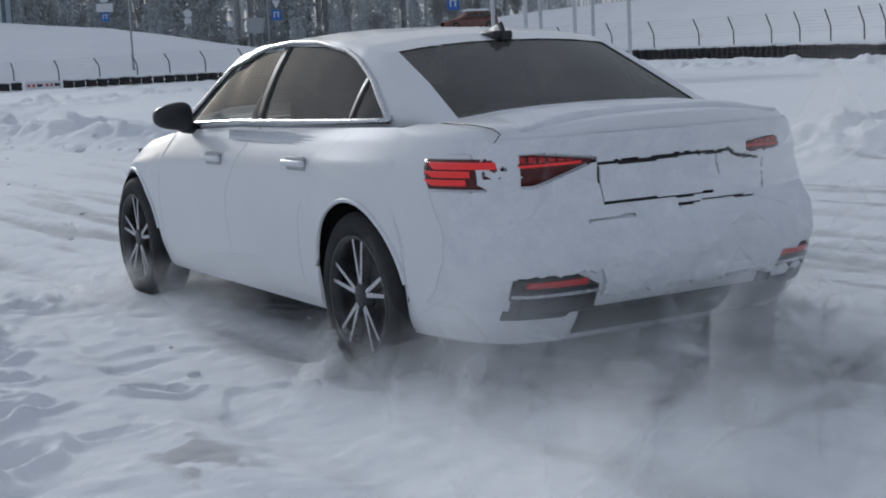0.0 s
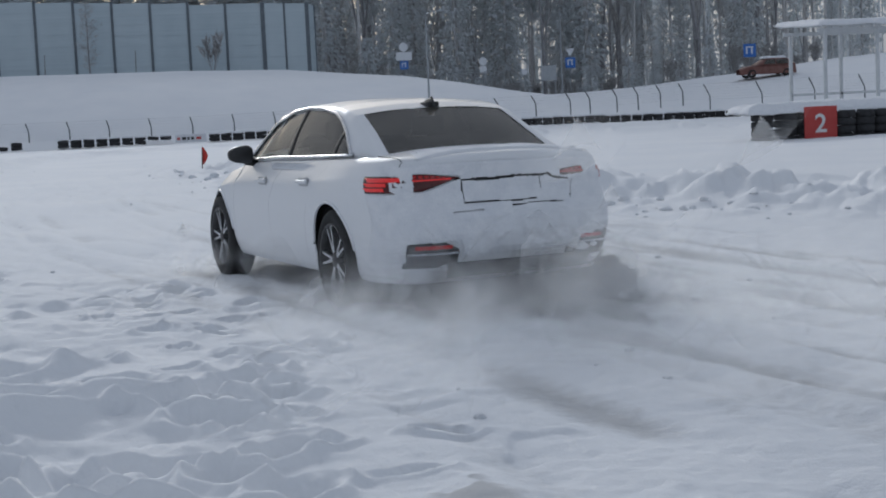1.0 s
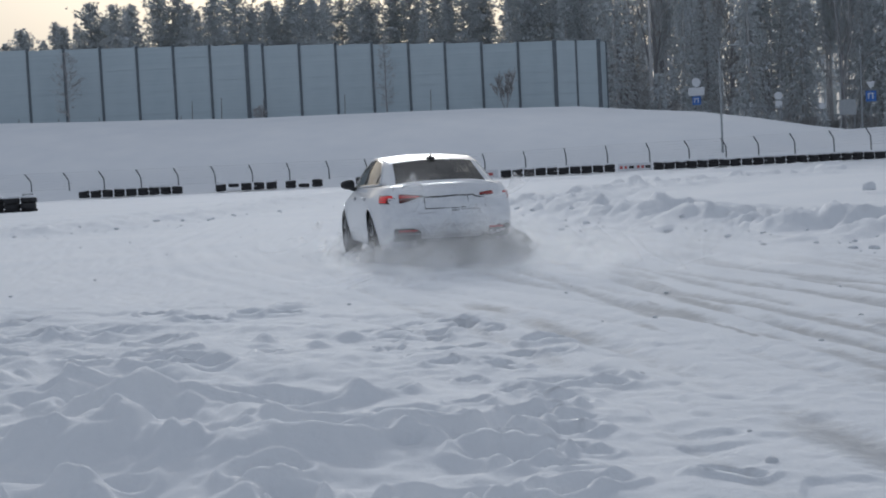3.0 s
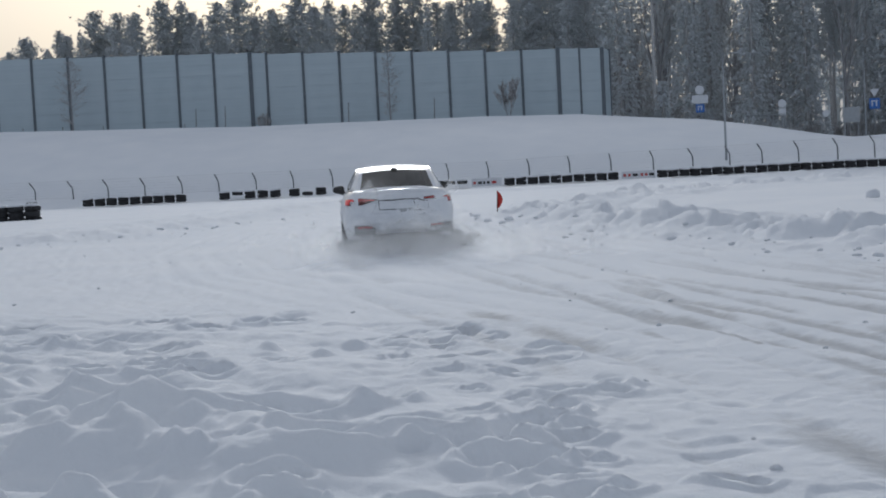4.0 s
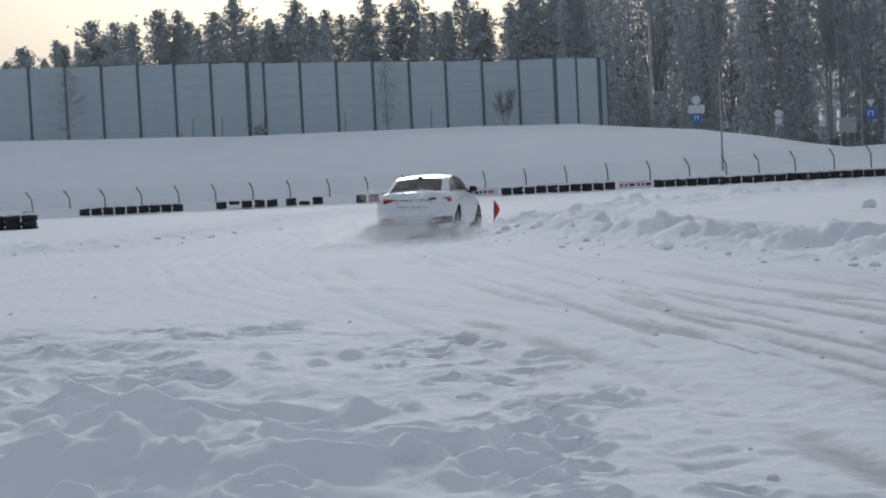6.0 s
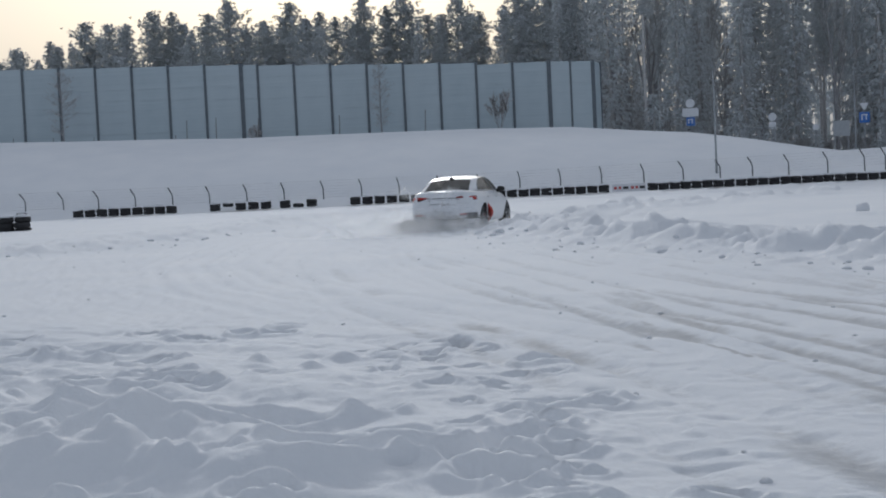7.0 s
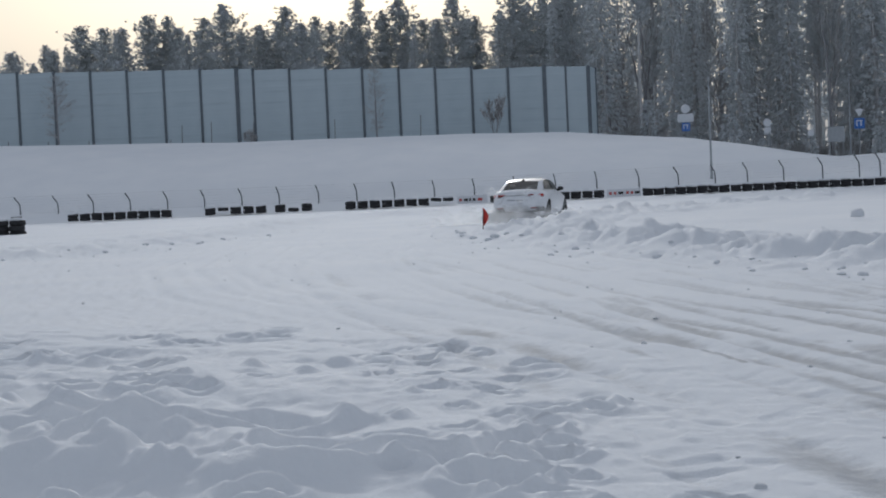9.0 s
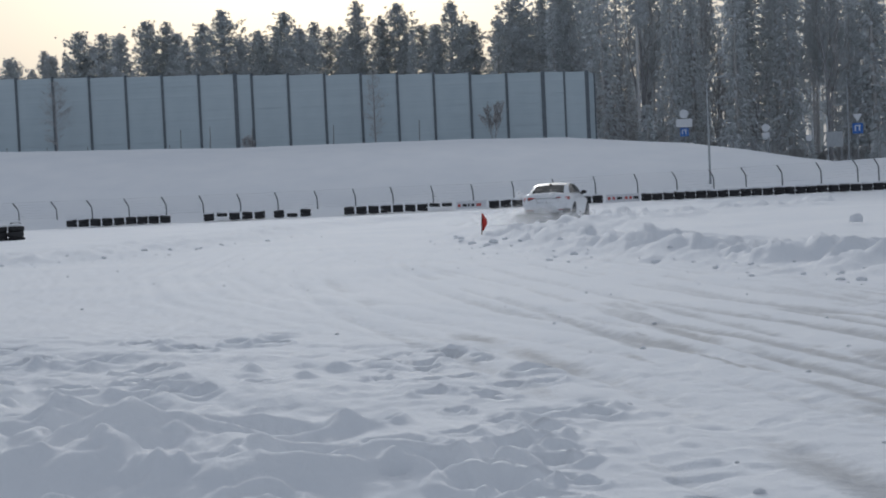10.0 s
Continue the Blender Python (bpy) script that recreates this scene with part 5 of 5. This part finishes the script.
def frosted(name, a, b, frost_haze, through_light=0.4):
    """Needles or twigs, pale with hoarfrost and painted haze: light scatters back, shines through."""
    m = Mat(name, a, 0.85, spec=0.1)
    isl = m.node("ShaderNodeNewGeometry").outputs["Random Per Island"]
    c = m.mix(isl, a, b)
    f = m.ramp(m.math("ADD", m.noise(0.7, 4.0), m.math("MULTIPLY", m.math("SUBTRACT", isl, 0.5), 0.7)), (0.50, 0.0), (0.90, frost_haze))
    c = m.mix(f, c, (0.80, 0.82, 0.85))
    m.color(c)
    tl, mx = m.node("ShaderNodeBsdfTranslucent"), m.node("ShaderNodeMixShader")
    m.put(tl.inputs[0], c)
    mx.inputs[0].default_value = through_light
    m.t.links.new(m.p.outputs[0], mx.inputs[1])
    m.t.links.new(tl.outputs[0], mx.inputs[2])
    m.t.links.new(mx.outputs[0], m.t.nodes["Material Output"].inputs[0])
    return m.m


# Needles and bark: frost plus the distance haze, put into the base colour.
PINE_HAZED = frosted("pine_needles", (0.56, 0.585, 0.59), (0.78, 0.80, 0.81), 1.0, 0.5)
SPRUCE_HAZED = frosted("spruce_needles", (0.56, 0.59, 0.595), (0.82, 0.84, 0.85), 1.0, 0.5)
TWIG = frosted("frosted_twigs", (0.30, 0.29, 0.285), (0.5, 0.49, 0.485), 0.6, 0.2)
BARK_HAZED = two_tone("bark", (0.40, 0.39, 0.385), (0.60, 0.59, 0.585), 4, 0.9, 0.5)
BARK_FROST_HAZE = two_tone("frosted_bark", (0.20, 0.195, 0.2), (0.38, 0.38, 0.39), 3, 0.9, 0.4)


def blades_mesh(name, blades, mat):
    """Needle tufts: each blade a slim three-sided spike (base, tip, half width)."""
    P = np.array([b[0][:] for b in blades])
    Q = np.array([b[1][:] for b in blades])
    W = np.array([b[2] for b in blades])[:, None]
    D = Q - P
    D = D / np.maximum(np.linalg.norm(D, axis=1, keepdims=True), 1e-6)
    U = np.cross(D, np.where(np.abs(D[:, 2:]) > 0.9, [[1.0, 0, 0]], [[0, 0, 1.0]]))
    U = U / np.linalg.norm(U, axis=1, keepdims=True) * W
    V = np.cross(D, U)
    co = np.stack([P + U, P - U * 0.5 + V * 0.87, P - U * 0.5 - V * 0.87, Q], 1).reshape(-1, 3)
    base = np.arange(len(P))[:, None, None] * 4
    tri = (base + np.array([[0, 1, 3], [1, 2, 3], [2, 0, 3]])[None]).reshape(-1, 3)
    me = bpy.data.meshes.new(name)
    me.from_pydata(co.tolist(), [], tri.tolist())
    me.materials.append(mat)
    me.update()
    return me


def rv(r, s=1.0):
    return Vector((r.uniform(-s, s), r.uniform(-s, s), r.uniform(-s, s)))


def pine(seed, H, bare, spread, boughs=80):
    r = random.Random(seed)
    bend = Vector((r.uniform(-0.4, 0.4), r.uniform(-0.4, 0.4), 0))
    at = lambda z: bend * (z / H) ** 2 + Vector((0, 0, z))
    bm = bmesh.new()
    tube(bm, [at(H * k / 8) for k in range(9)], [0.17 * (1 - 0.9 * k / 8) + 0.015 for k in range(9)], 7)
    blades = []
    sway = [r.uniform(0, math.tau) for _ in range(3)]
    for n in range(boughs):
        t = (n + r.random()) / boughs
        z = H * (bare + (1 - bare) * t)
        a = n * 2.4 + r.uniform(-0.5, 0.5)
        lobe = 0.8 + 0.25 * math.sin(2 * a + 7 * t + sway[0]) + 0.15 * math.sin(11 * t + sway[1])
        L = max(spread * ((1 - t) ** 0.55) * min(1, 0.55 + 1.6 * t) * lobe * r.uniform(0.6, 1.15), 0.12)
        d = Vector((math.cos(a), math.sin(a), r.uniform(-0.1, 0.35) + 0.6 * t))
        p0 = at(z)
        if n % 2 == 0:
            tube(bm, [p0, p0 + d * L * 0.5 + Vector((0, 0, 0.05)), p0 + d * L], [0.03, 0.022, 0.008], 3, False)
        for k in range(int(5 + L * 6)):
            c = p0 + d * L * r.uniform(0.2, 1.05) + rv(r, 0.3)
            for _ in range(7):
                q = rv(r)
                q.z = q.z * 0.6 + 0.25
                blades.append((c + rv(r, 0.08), c + q.normalized() * r.uniform(0.16, 0.38), r.uniform(0.025, 0.055)))
    if bare > 0.3:          # dead stubs below the crown
        for k in range(14):
            a, zz = r.uniform(0, math.tau), H * r.uniform(0.15, bare)
            tube(bm, [at(zz), at(zz) + Vector((math.cos(a), math.sin(a), -0.15)) * r.uniform(0.3, 1.0)], [0.02, 0.006], 3, False)
    return mesh_of("trunk", bm, BARK_HAZED), blades_mesh("crown", blades, PINE_HAZED)


def spruce(seed, H, spread):
    r = random.Random(seed)
    bm = bmesh.new()
    tube(bm, [(0, 0, H * k / 6) for k in range(7)], [0.16 * (1 - 0.93 * k / 6) + 0.01 for k in range(7)], 7)
    blades = []
    z = H * 0.08
    while z < H * 0.99:
        t = z / H
        for a0 in range(5):
            a = a0 * math.tau / 5 + r.uniform(-0.6, 0.6)
            L = spread * (1 - t) ** 0.8 * r.uniform(0.6, 1.1) + 0.15
            d = Vector((math.cos(a), math.sin(a), -0.25 + 0.6 * t))
            p0 = Vector((0, 0, z))
            tube(bm, [p0, p0 + d * L], [0.02, 0.006], 3, False)
            for k in range(int(4 + L * 6)):
                c = p0 + d * L * r.uniform(0.2, 1.0) + rv(r, 0.08)
                side = Vector((-d.y, d.x, 0)) * r.uniform(-0.7, 0.7)
                blades.append((c, c + (d * r.uniform(0.1, 0.4) + side * 0.6 + Vector((0, 0, r.uniform(-0.5, 0.05)))) * 0.8, r.uniform(0.04, 0.09)))
        z += r.uniform(0.22, 0.4)
    return mesh_of("trunk", bm, BARK_HAZED), blades_mesh("crown", blades, SPRUCE_HAZED)


def bare_tree(seed, H, spread, stems=1):
    """A leafless, frosted tree of forking twigs."""
    r = random.Random(seed)
    bm, twigs = bmesh.new(), []

    def grow(p, d, L, w, depth):
        q = p + d * L * 0.5 + rv(r, 0.05) * L
        e = p + d * L
        if depth < 2:
            tube(bm, [p, q, e], [w, w * 0.8, w * 0.6], 5, False)
        else:
            twigs.append((p, e + rv(r, 0.1) * L, max(w, 0.026)))
        if depth == 5:
            return
        for _ in range(r.choice((2, 2, 3, 3))):
            k = r.uniform(0.35, 1.0)
            nd = (d + rv(r, 0.75) * spread + Vector((0, 0, 0.25))).normalized()
            grow(p + d * L * k, nd, L * r.uniform(0.5, 0.78), w * 0.55, depth + 1)
        if depth == 0:
            grow(e, (d + rv(r, 0.15)).normalized(), L * 0.6, w * 0.6, 1)
    for s in range(stems):
        d = Vector((r.uniform(-0.3, 0.3), r.uniform(-0.3, 0.3), 1)).normalized() if stems > 1 else Vector((0.02, 0, 1))
        grow(Vector((r.uniform(-0.1, 0.1), 0, 0)), d, H * 0.45, 0.012 * H if stems == 1 else 0.02, 0)
        if stems == 1:
            for k in range(16):
                a, z = r.uniform(0, math.tau), H * r.uniform(0.12, 0.5)
                grow(Vector((0, 0, z)), Vector((math.cos(a), math.sin(a), 0.5)).normalized(), H * r.uniform(0.08, 0.2), 0.02, 2)
    return mesh_of("trunk", bm, BARK_FROST_HAZE), blades_mesh("crown", twigs, TWIG)


def slim_tree(seed, H, reach):
    """A small straight tree with a feathery oval crown of frosted twigs."""
    r = random.Random(seed)
    bm, twigs = bmesh.new(), []
    tube(bm, [(0.02 * math.sin(k * 1.7), 0, H * k / 7) for k in range(8)], [0.085 * (1 - 0.88 * k / 7) for k in range(8)], 6)
    for n in range(85):
        t = 0.16 + 0.82 * r.random()
        a = r.uniform(0, math.tau)
        L = reach * math.sin(math.pi * min(1, t * 0.95)) ** 0.7 * r.uniform(0.5, 1.1)
        d = Vector((math.cos(a), math.sin(a), r.uniform(0.3, 0.9))).normalized()
        p = Vector((0, 0, H * t * 0.93))
        twigs.append((p, p + d * L, 0.014))
        for _ in range(9):
            c = p + d * L * r.uniform(0.25, 1.0)
            e = (d + rv(r, 0.8)).normalized() * L * r.uniform(0.15, 0.4)
            twigs.append((c, c + e, 0.009))
            for _ in range(2):
                g = c + e * r.uniform(0.3, 0.9)
                twigs.append((g, g + (e.normalized() + rv(r, 0.8)).normalized() * r.uniform(0.1, 0.25), 0.008))
    return mesh_of("trunk", bm, BARK_FROST_HAZE), blades_mesh("crown", twigs, TWIG)


def tree_thing(name, meshes, m, label, group, scale=1.0):
    t = thing(name, m, label, "tree", group)
    t.scale = (scale, scale, scale)
    for me in meshes:
        p = new(me.name.split(".")[0], me)
        p.parent = t
    return t


PINES = [pine(21 + k, 15.0 + 0.7 * k, 0.44 + 0.05 * (k % 3), 3.0 + 0.25 * (k % 4), 95) for k in range(6)]
TALL = [pine(51 + k, 24.0, 0.36 + 0.06 * k, 2.4, 120) for k in range(3)]
SPRUCES = [spruce(71 + k, 15.0 + 2.2 * k, 1.7 + 0.15 * k) for k in range(4)]
BIRCHES = [bare_tree(91 + k, 17.0, 0.55) for k in range(3)]
TOPS = [(-75, 15.5), (-46, 17.6), (-41, 19.4), (-34, 20.4), (-25, 20.6), (-12, 21.2), (-2, 20.4), (9, 21.8), (14, 24), (30, 27), (80, 27)]


def plant(kind, meshes, H, x, y, top, label, r):
    z = ground_at(x, y) - 0.3
    s = min(max((top - z) / H, 0.45), 1.7)
    tree_thing(kind, meshes, pose(x, y, z, r.uniform(-1.5, 1.5), r.uniform(-1.5, 1.5), r.uniform(0, 360)), label, "trees of the woods", s)


def build_woods():
    r = random.Random(8)
    # pines behind the wall
    x = -72.0
    while x < 14:
        y = 158 + r.uniform(-6, 6)
        k = r.randrange(6)
        H = 15.0 + 0.7 * k
        top = lerp(TOPS, x * 160 / y) * y / 160 * r.uniform(0.88, 1.05)
        if r.random() < 0.93:
            plant("pine_tree", PINES[k], H, x, y, top, "frosted pine tree with a bare lower trunk", r)
        else:
            k = r.randrange(4)
            plant("spruce_tree", SPRUCES[k], 15.0 + 2.2 * k, x, y, top * 0.97, "frosted dark spruce tree", r)
        x += r.uniform(0.9, 2.2)
    for row, y0 in enumerate((172,)):
        x = -85.0
        while x < 16:
            k = r.randrange(6)
            y = y0 + r.uniform(-4, 4)
            plant("pine_tree", PINES[k], 15 + 0.7 * k, x, y, lerp(TOPS, x * 160 / y) * r.uniform(0.88, 1.0), "frosted pine tree with a bare lower trunk", r)
            x += r.uniform(2.0, 3.6)
    # tall mixed woods beyond the road
    for y0, dx in ((133, 3.0), (141, 2.6), (151, 2.4), (164, 2.4)):
        x = 15.0 if y0 < 150 else 12.0
        while x < 66 + (y0 - 133) * 0.6:
            y = y0 + r.uniform(-3.5, 3.5)
            q = r.random()
            top = r.uniform(20, 30)
            if q < 0.42:
                plant("pine_tree", TALL[r.randrange(3)], 24.0, x, y, top, "tall frosted pine tree with a long bare trunk", r)
            elif q < 0.72:
                k = r.randrange(4)
                plant("spruce_tree", SPRUCES[k], 15.0 + 2.2 * k, x, y, r.uniform(12, 26), "tall frosted spruce tree", r)
            else:
                plant("bare_tree", BIRCHES[r.randrange(3)], 17.0, x, y, r.uniform(12, 24), "leafless frosted birch tree", r)
            x += dx * r.uniform(0.6, 1.4)
    # undergrowth at the wood's edge
    scrub = bare_tree(131, 3.0, 0.9, 6)
    young = spruce(133, 4.0, 1.1)
    x = 17.0
    while x < 60:
        y = 128 + r.uniform(-1.5, 3)
        if r.random() < 0.6:
            plant("bush", scrub, 3.0, x, y, ground_at(x, y) + r.uniform(1.5, 3.5), "leafless frosted bush at the edge of the woods", r)
        else:
            plant("young_spruce", young, 4.0, x, y, ground_at(x, y) + r.uniform(2, 5), "young snow-dusted spruce at the edge of the woods", r)
        x += r.uniform(0.7, 1.8)
    # small trees before the noise wall
    for k, (x, H, st) in enumerate(((-30.1, 6.6, 1), (-5.1, 6.6, 1), (4.2, 3.6, 5), (-14.9, 1.8, 4), (17.5, 1.2, 3))):
        m = slim_tree(141 + k, H, 1.5 if k == 0 else 1.0) if st == 1 else bare_tree(141 + k, H, 0.6, st)
        z = ground_at(x, 115.6) - 0.2
        tree_thing("bare_tree" if st == 1 else "bush", m, pose(x, 115.6, z, 0, 0, 40 * k), "small leafless tree standing before the noise wall" if st == 1 else "leafless bush standing before the noise wall", "small trees before the wall")


build_woods()


def build_far_woods():
    """The dim depth of the woods: trunks and tufts behind the trees that can be told apart."""
    r = random.Random(17)
    blades = []
    for k in range(420):
        x, y = r.uniform(10, 110), r.uniform(186, 225)
        H = r.uniform(18, 32)
        z = 2.0
        blades.append((Vector((x, y, z)), Vector((x + r.uniform(-.5, .5), y, z + H)), 0.16))
        for _ in range(26):
            c = Vector((x + r.uniform(-1.5, 1.5), y + r.uniform(-1, 1), z + H * r.uniform(0.25, 1.0)))
            q = rv(r)
            blades.append((c, c + q.normalized() * r.uniform(0.7, 1.6), r.uniform(0.15, 0.35)))
    tagged(new("far_woods", blades_mesh("far_woods", blades, SPRUCE_HAZED)), "dim frosted depth of the conifer woods", "woods", kind="stuff")


build_far_woods()

# ================= clods on the snow =================


def build_clods():
    """Broken lumps of packed snow that lie along the track's edges."""
    r = random.Random(77)
    shapes = []
    for k in range(5):
        bm = bmesh.new()
        for v in bmesh.ops.create_icosphere(bm, subdivisions=2, radius=1.0)["verts"]:
            v.co *= 1 + 0.35 * noise.noise(v.co * 1.6 + Vector((k * 9, 0, 0)))
            v.co.z = max(v.co.z * 0.75, -0.3)
        shapes.append(mesh_of("snow_clod", bm, CRUST))
    spots = []
    for _ in range(5000):
        if len(spots) >= 220:
            break
        y = 6 + 44 * r.random() ** 1.4
        x = r.uniform(-0.34, 0.46) * y + 0.5
        X, Y = np.array([x]), np.array([y])
        i, o, g = (float(inside_distance(p, X, Y)[0]) for p in (ISLAND, OUTER, ROUGH))
        edge = max(math.exp(-((i + 0.6) / 1.0) ** 2), math.exp(-((o + 0.5) / 1.0) ** 2))
        if r.random() < edge * 0.9 + 0.05 * (max(i, o, g) < 0):
            spots.append((x, y, edge))
    heights = ground_height(np.array([p[0] for p in spots]), np.array([p[1] for p in spots]))[0]
    for (x, y, edge), zg in zip(spots, heights):
        s = r.uniform(0.010, 0.028) + 0.09 * edge * r.random() ** 2.5 * (1 if y > 11 else 0.4)
        c = new("snow_clod", shapes[r.randrange(5)])
        c.matrix_world = pose(x, y, float(zg) + s * 0.1, 0, 0, r.uniform(0, 360)) @ Matrix.Diagonal((s * r.uniform(.8, 1.4), s, s * r.uniform(0.7, 1.1), 1))
        tagged(c, "broken clod of packed snow lying on the track", "snow clod", "clods along the track")
    # one large block on the bank
    b = new("snow_block", shapes[2])
    b.matrix_world = pose(9.5, 33.9, ground_at(9.5, 33.9) + 0.12) @ Matrix.Diagonal((0.17, 0.15, 0.2, 1))
    tagged(b, "large block of snow on the ploughed bank", "snow block")


build_clods()

# ================= snow thrown up by the wheels =================


def powder_material():
    m = Mat("powder_snow", (0.88, 0.89, 0.92), 0.9, spec=0.0)
    t = m.t
    df, tl, tr = m.node("ShaderNodeBsdfDiffuse"), m.node("ShaderNodeBsdfTranslucent"), m.node("ShaderNodeBsdfTransparent")
    df.inputs[0].default_value = tl.inputs[0].default_value = (0.97, 0.975, 0.98, 1)
    a, b = m.node("ShaderNodeMixShader"), m.node("ShaderNodeMixShader")
    a.inputs[0].default_value = 0.72
    t.links.new(df.outputs[0], a.inputs[1])
    t.links.new(tl.outputs[0], a.inputs[2])
    wisps = m.ramp(m.noise(3.5, 5.0, 0.65), (0.30, 0.35), (0.70, 1.0))
    t.links.new(m.math("MULTIPLY", m.attr("thin"), wisps), b.inputs[0])
    t.links.new(tr.outputs[0], b.inputs[1])
    t.links.new(a.outputs[0], b.inputs[2])
    t.links.new(b.outputs[0], t.nodes["Material Output"].inputs[0])
    return m.m


POWDER = powder_material()


def powder_cloud(name, seed, n, fn, sizes, dense):
    """A rigid cloud of bowl-shaped wisps that thin out to nothing at their rims."""
    r = np.random.RandomState(seed)
    vs, fs, al = [], [], []
    K = 10
    for c in fn(r, n):
        s = r.uniform(*sizes) * (0.6 + 0.4 * min(abs(c[1]), 1.5))
        nrm = Vector(r.normal(0, 1, 3) * (0.5, 1.0, 0.6)).normalized()
        u = nrm.orthogonal().normalized()
        v = nrm.cross(u)
        i = len(vs)
        top = dense * r.uniform(0.6, 1.0)
        c = Vector(c)
        vs.append(c)
        al.append(top)
        for q, k in ((0.35, 0.78), (0.68, 0.30), (1.0, 0.0)):
            for j in range(K):
                p = j * math.tau / K + q
                w = s * q * r.uniform(0.85, 1.15)
                pt = c + (u * math.cos(p) + v * math.sin(p)) * w + nrm * (0.35 * s * q * q)
                pt.z *= 0.8
                vs.append(pt)
                al.append(top * k)
        for j in range(K):
            fs.append((i, i + 1 + j, i + 1 + (j + 1) % K))
            for ring in (0, 1):
                a0 = i + 1 + ring * K
                fs.append((a0 + j, a0 + K + j, a0 + K + (j + 1) % K, a0 + (j + 1) % K))
    me = bpy.data.meshes.new(name)
    me.from_pydata([tuple(p) for p in vs], [], fs)
    at = me.attributes.new("thin", "FLOAT", "POINT")
    at.data.foreach_set("value", np.array(al, np.float32))
    me.polygons.foreach_set("use_smooth", [True] * len(me.polygons))
    me.materials.append(POWDER)
    me.update()
    return tagged(new(name, me), "cloud of fine powder snow thrown up by the wheels", "snow spray", "snow spray round the car", "stuff")


def plume(r, n):
    """Low powder that trails behind a wheel."""
    back = r.exponential(0.55, n)
    x = r.normal(0, 1, n) * (0.16 + 0.26 * back)
    z = 0.05 + r.exponential(1, n) * (0.07 + 0.09 * np.minimum(back, 1.5))
    return np.column_stack([x, 0.30 - back, z])


def wake(r, n):
    """The cloud that hangs behind the bumper."""
    back = r.exponential(0.6, n)
    x = r.normal(0, 1, n) * (0.48 + 0.15 * back)
    z = 0.04 + r.exponential(1, n) * (0.10 + 0.13 * np.minimum(back, 1.2))
    return np.column_stack([x, -back, z])


def drift(r, n):
    """Wide low powder left behind on the track."""
    back = 4.6 * r.uniform(0, 1, n) ** 1.4 - 0.4
    x = r.normal(0, 1, n) * (0.65 + 0.22 * np.maximum(back, 0))
    z = 0.04 + r.exponential(0.15, n)
    return np.column_stack([x, -back, z])


SPRAYS = [
    (powder_cloud("snow_spray", 1, 56, plume, (0.20, 0.38), 0.48), (-0.84, -1.35)),
    (powder_cloud("snow_spray", 2, 56, plume, (0.20, 0.38), 0.48), (0.84, -1.35)),
    (powder_cloud("snow_spray", 3, 34, plume, (0.16, 0.30), 0.38), (-0.86, 1.30)),
    (powder_cloud("snow_spray", 4, 26, plume, (0.16, 0.30), 0.30), (0.86, 1.30)),
    (powder_cloud("snow_spray", 5, 85, wake, (0.22, 0.44), 0.32), (0.0, -2.1)),
    (powder_cloud("snow_spray", 6, 125, drift, (0.28, 0.60), 0.27), (0.0, -2.0)),
]


# ================= what moves =================


def car_pose(t):
    return [np.interp(t, [r[0] for r in CAR_ROWS], [r[k] for r in CAR_ROWS]) for k in (1, 2, 3)]


def motions():
    walk(CAR, [(t, pose(x, y, 0.0, 0, 0, h)) for t, x, y, h in CAR_ROWS])
    for wheel, (wx, wy, wz) in WHEELS:
        walk(wheel, [(k * 0.1, pose(wx, wy, wz, -74.0 * k + 20)) for k in range(101)])
    for k, (spray, (sx, sy)) in enumerate(SPRAYS):
        r = random.Random(300 + k)
        rows = []
        for i in range(41):
            t = i * 0.25
            x, y, h = car_pose(t)
            rows.append((t, pose(x, y, 0, 0, 0, h) @ pose(sx + r.uniform(-0.08, 0.08), sy + r.uniform(-0.15, 0.1), r.uniform(-0.03, 0.03), 0, 0, r.uniform(-9, 9))))
        walk(spray, rows)


motions()
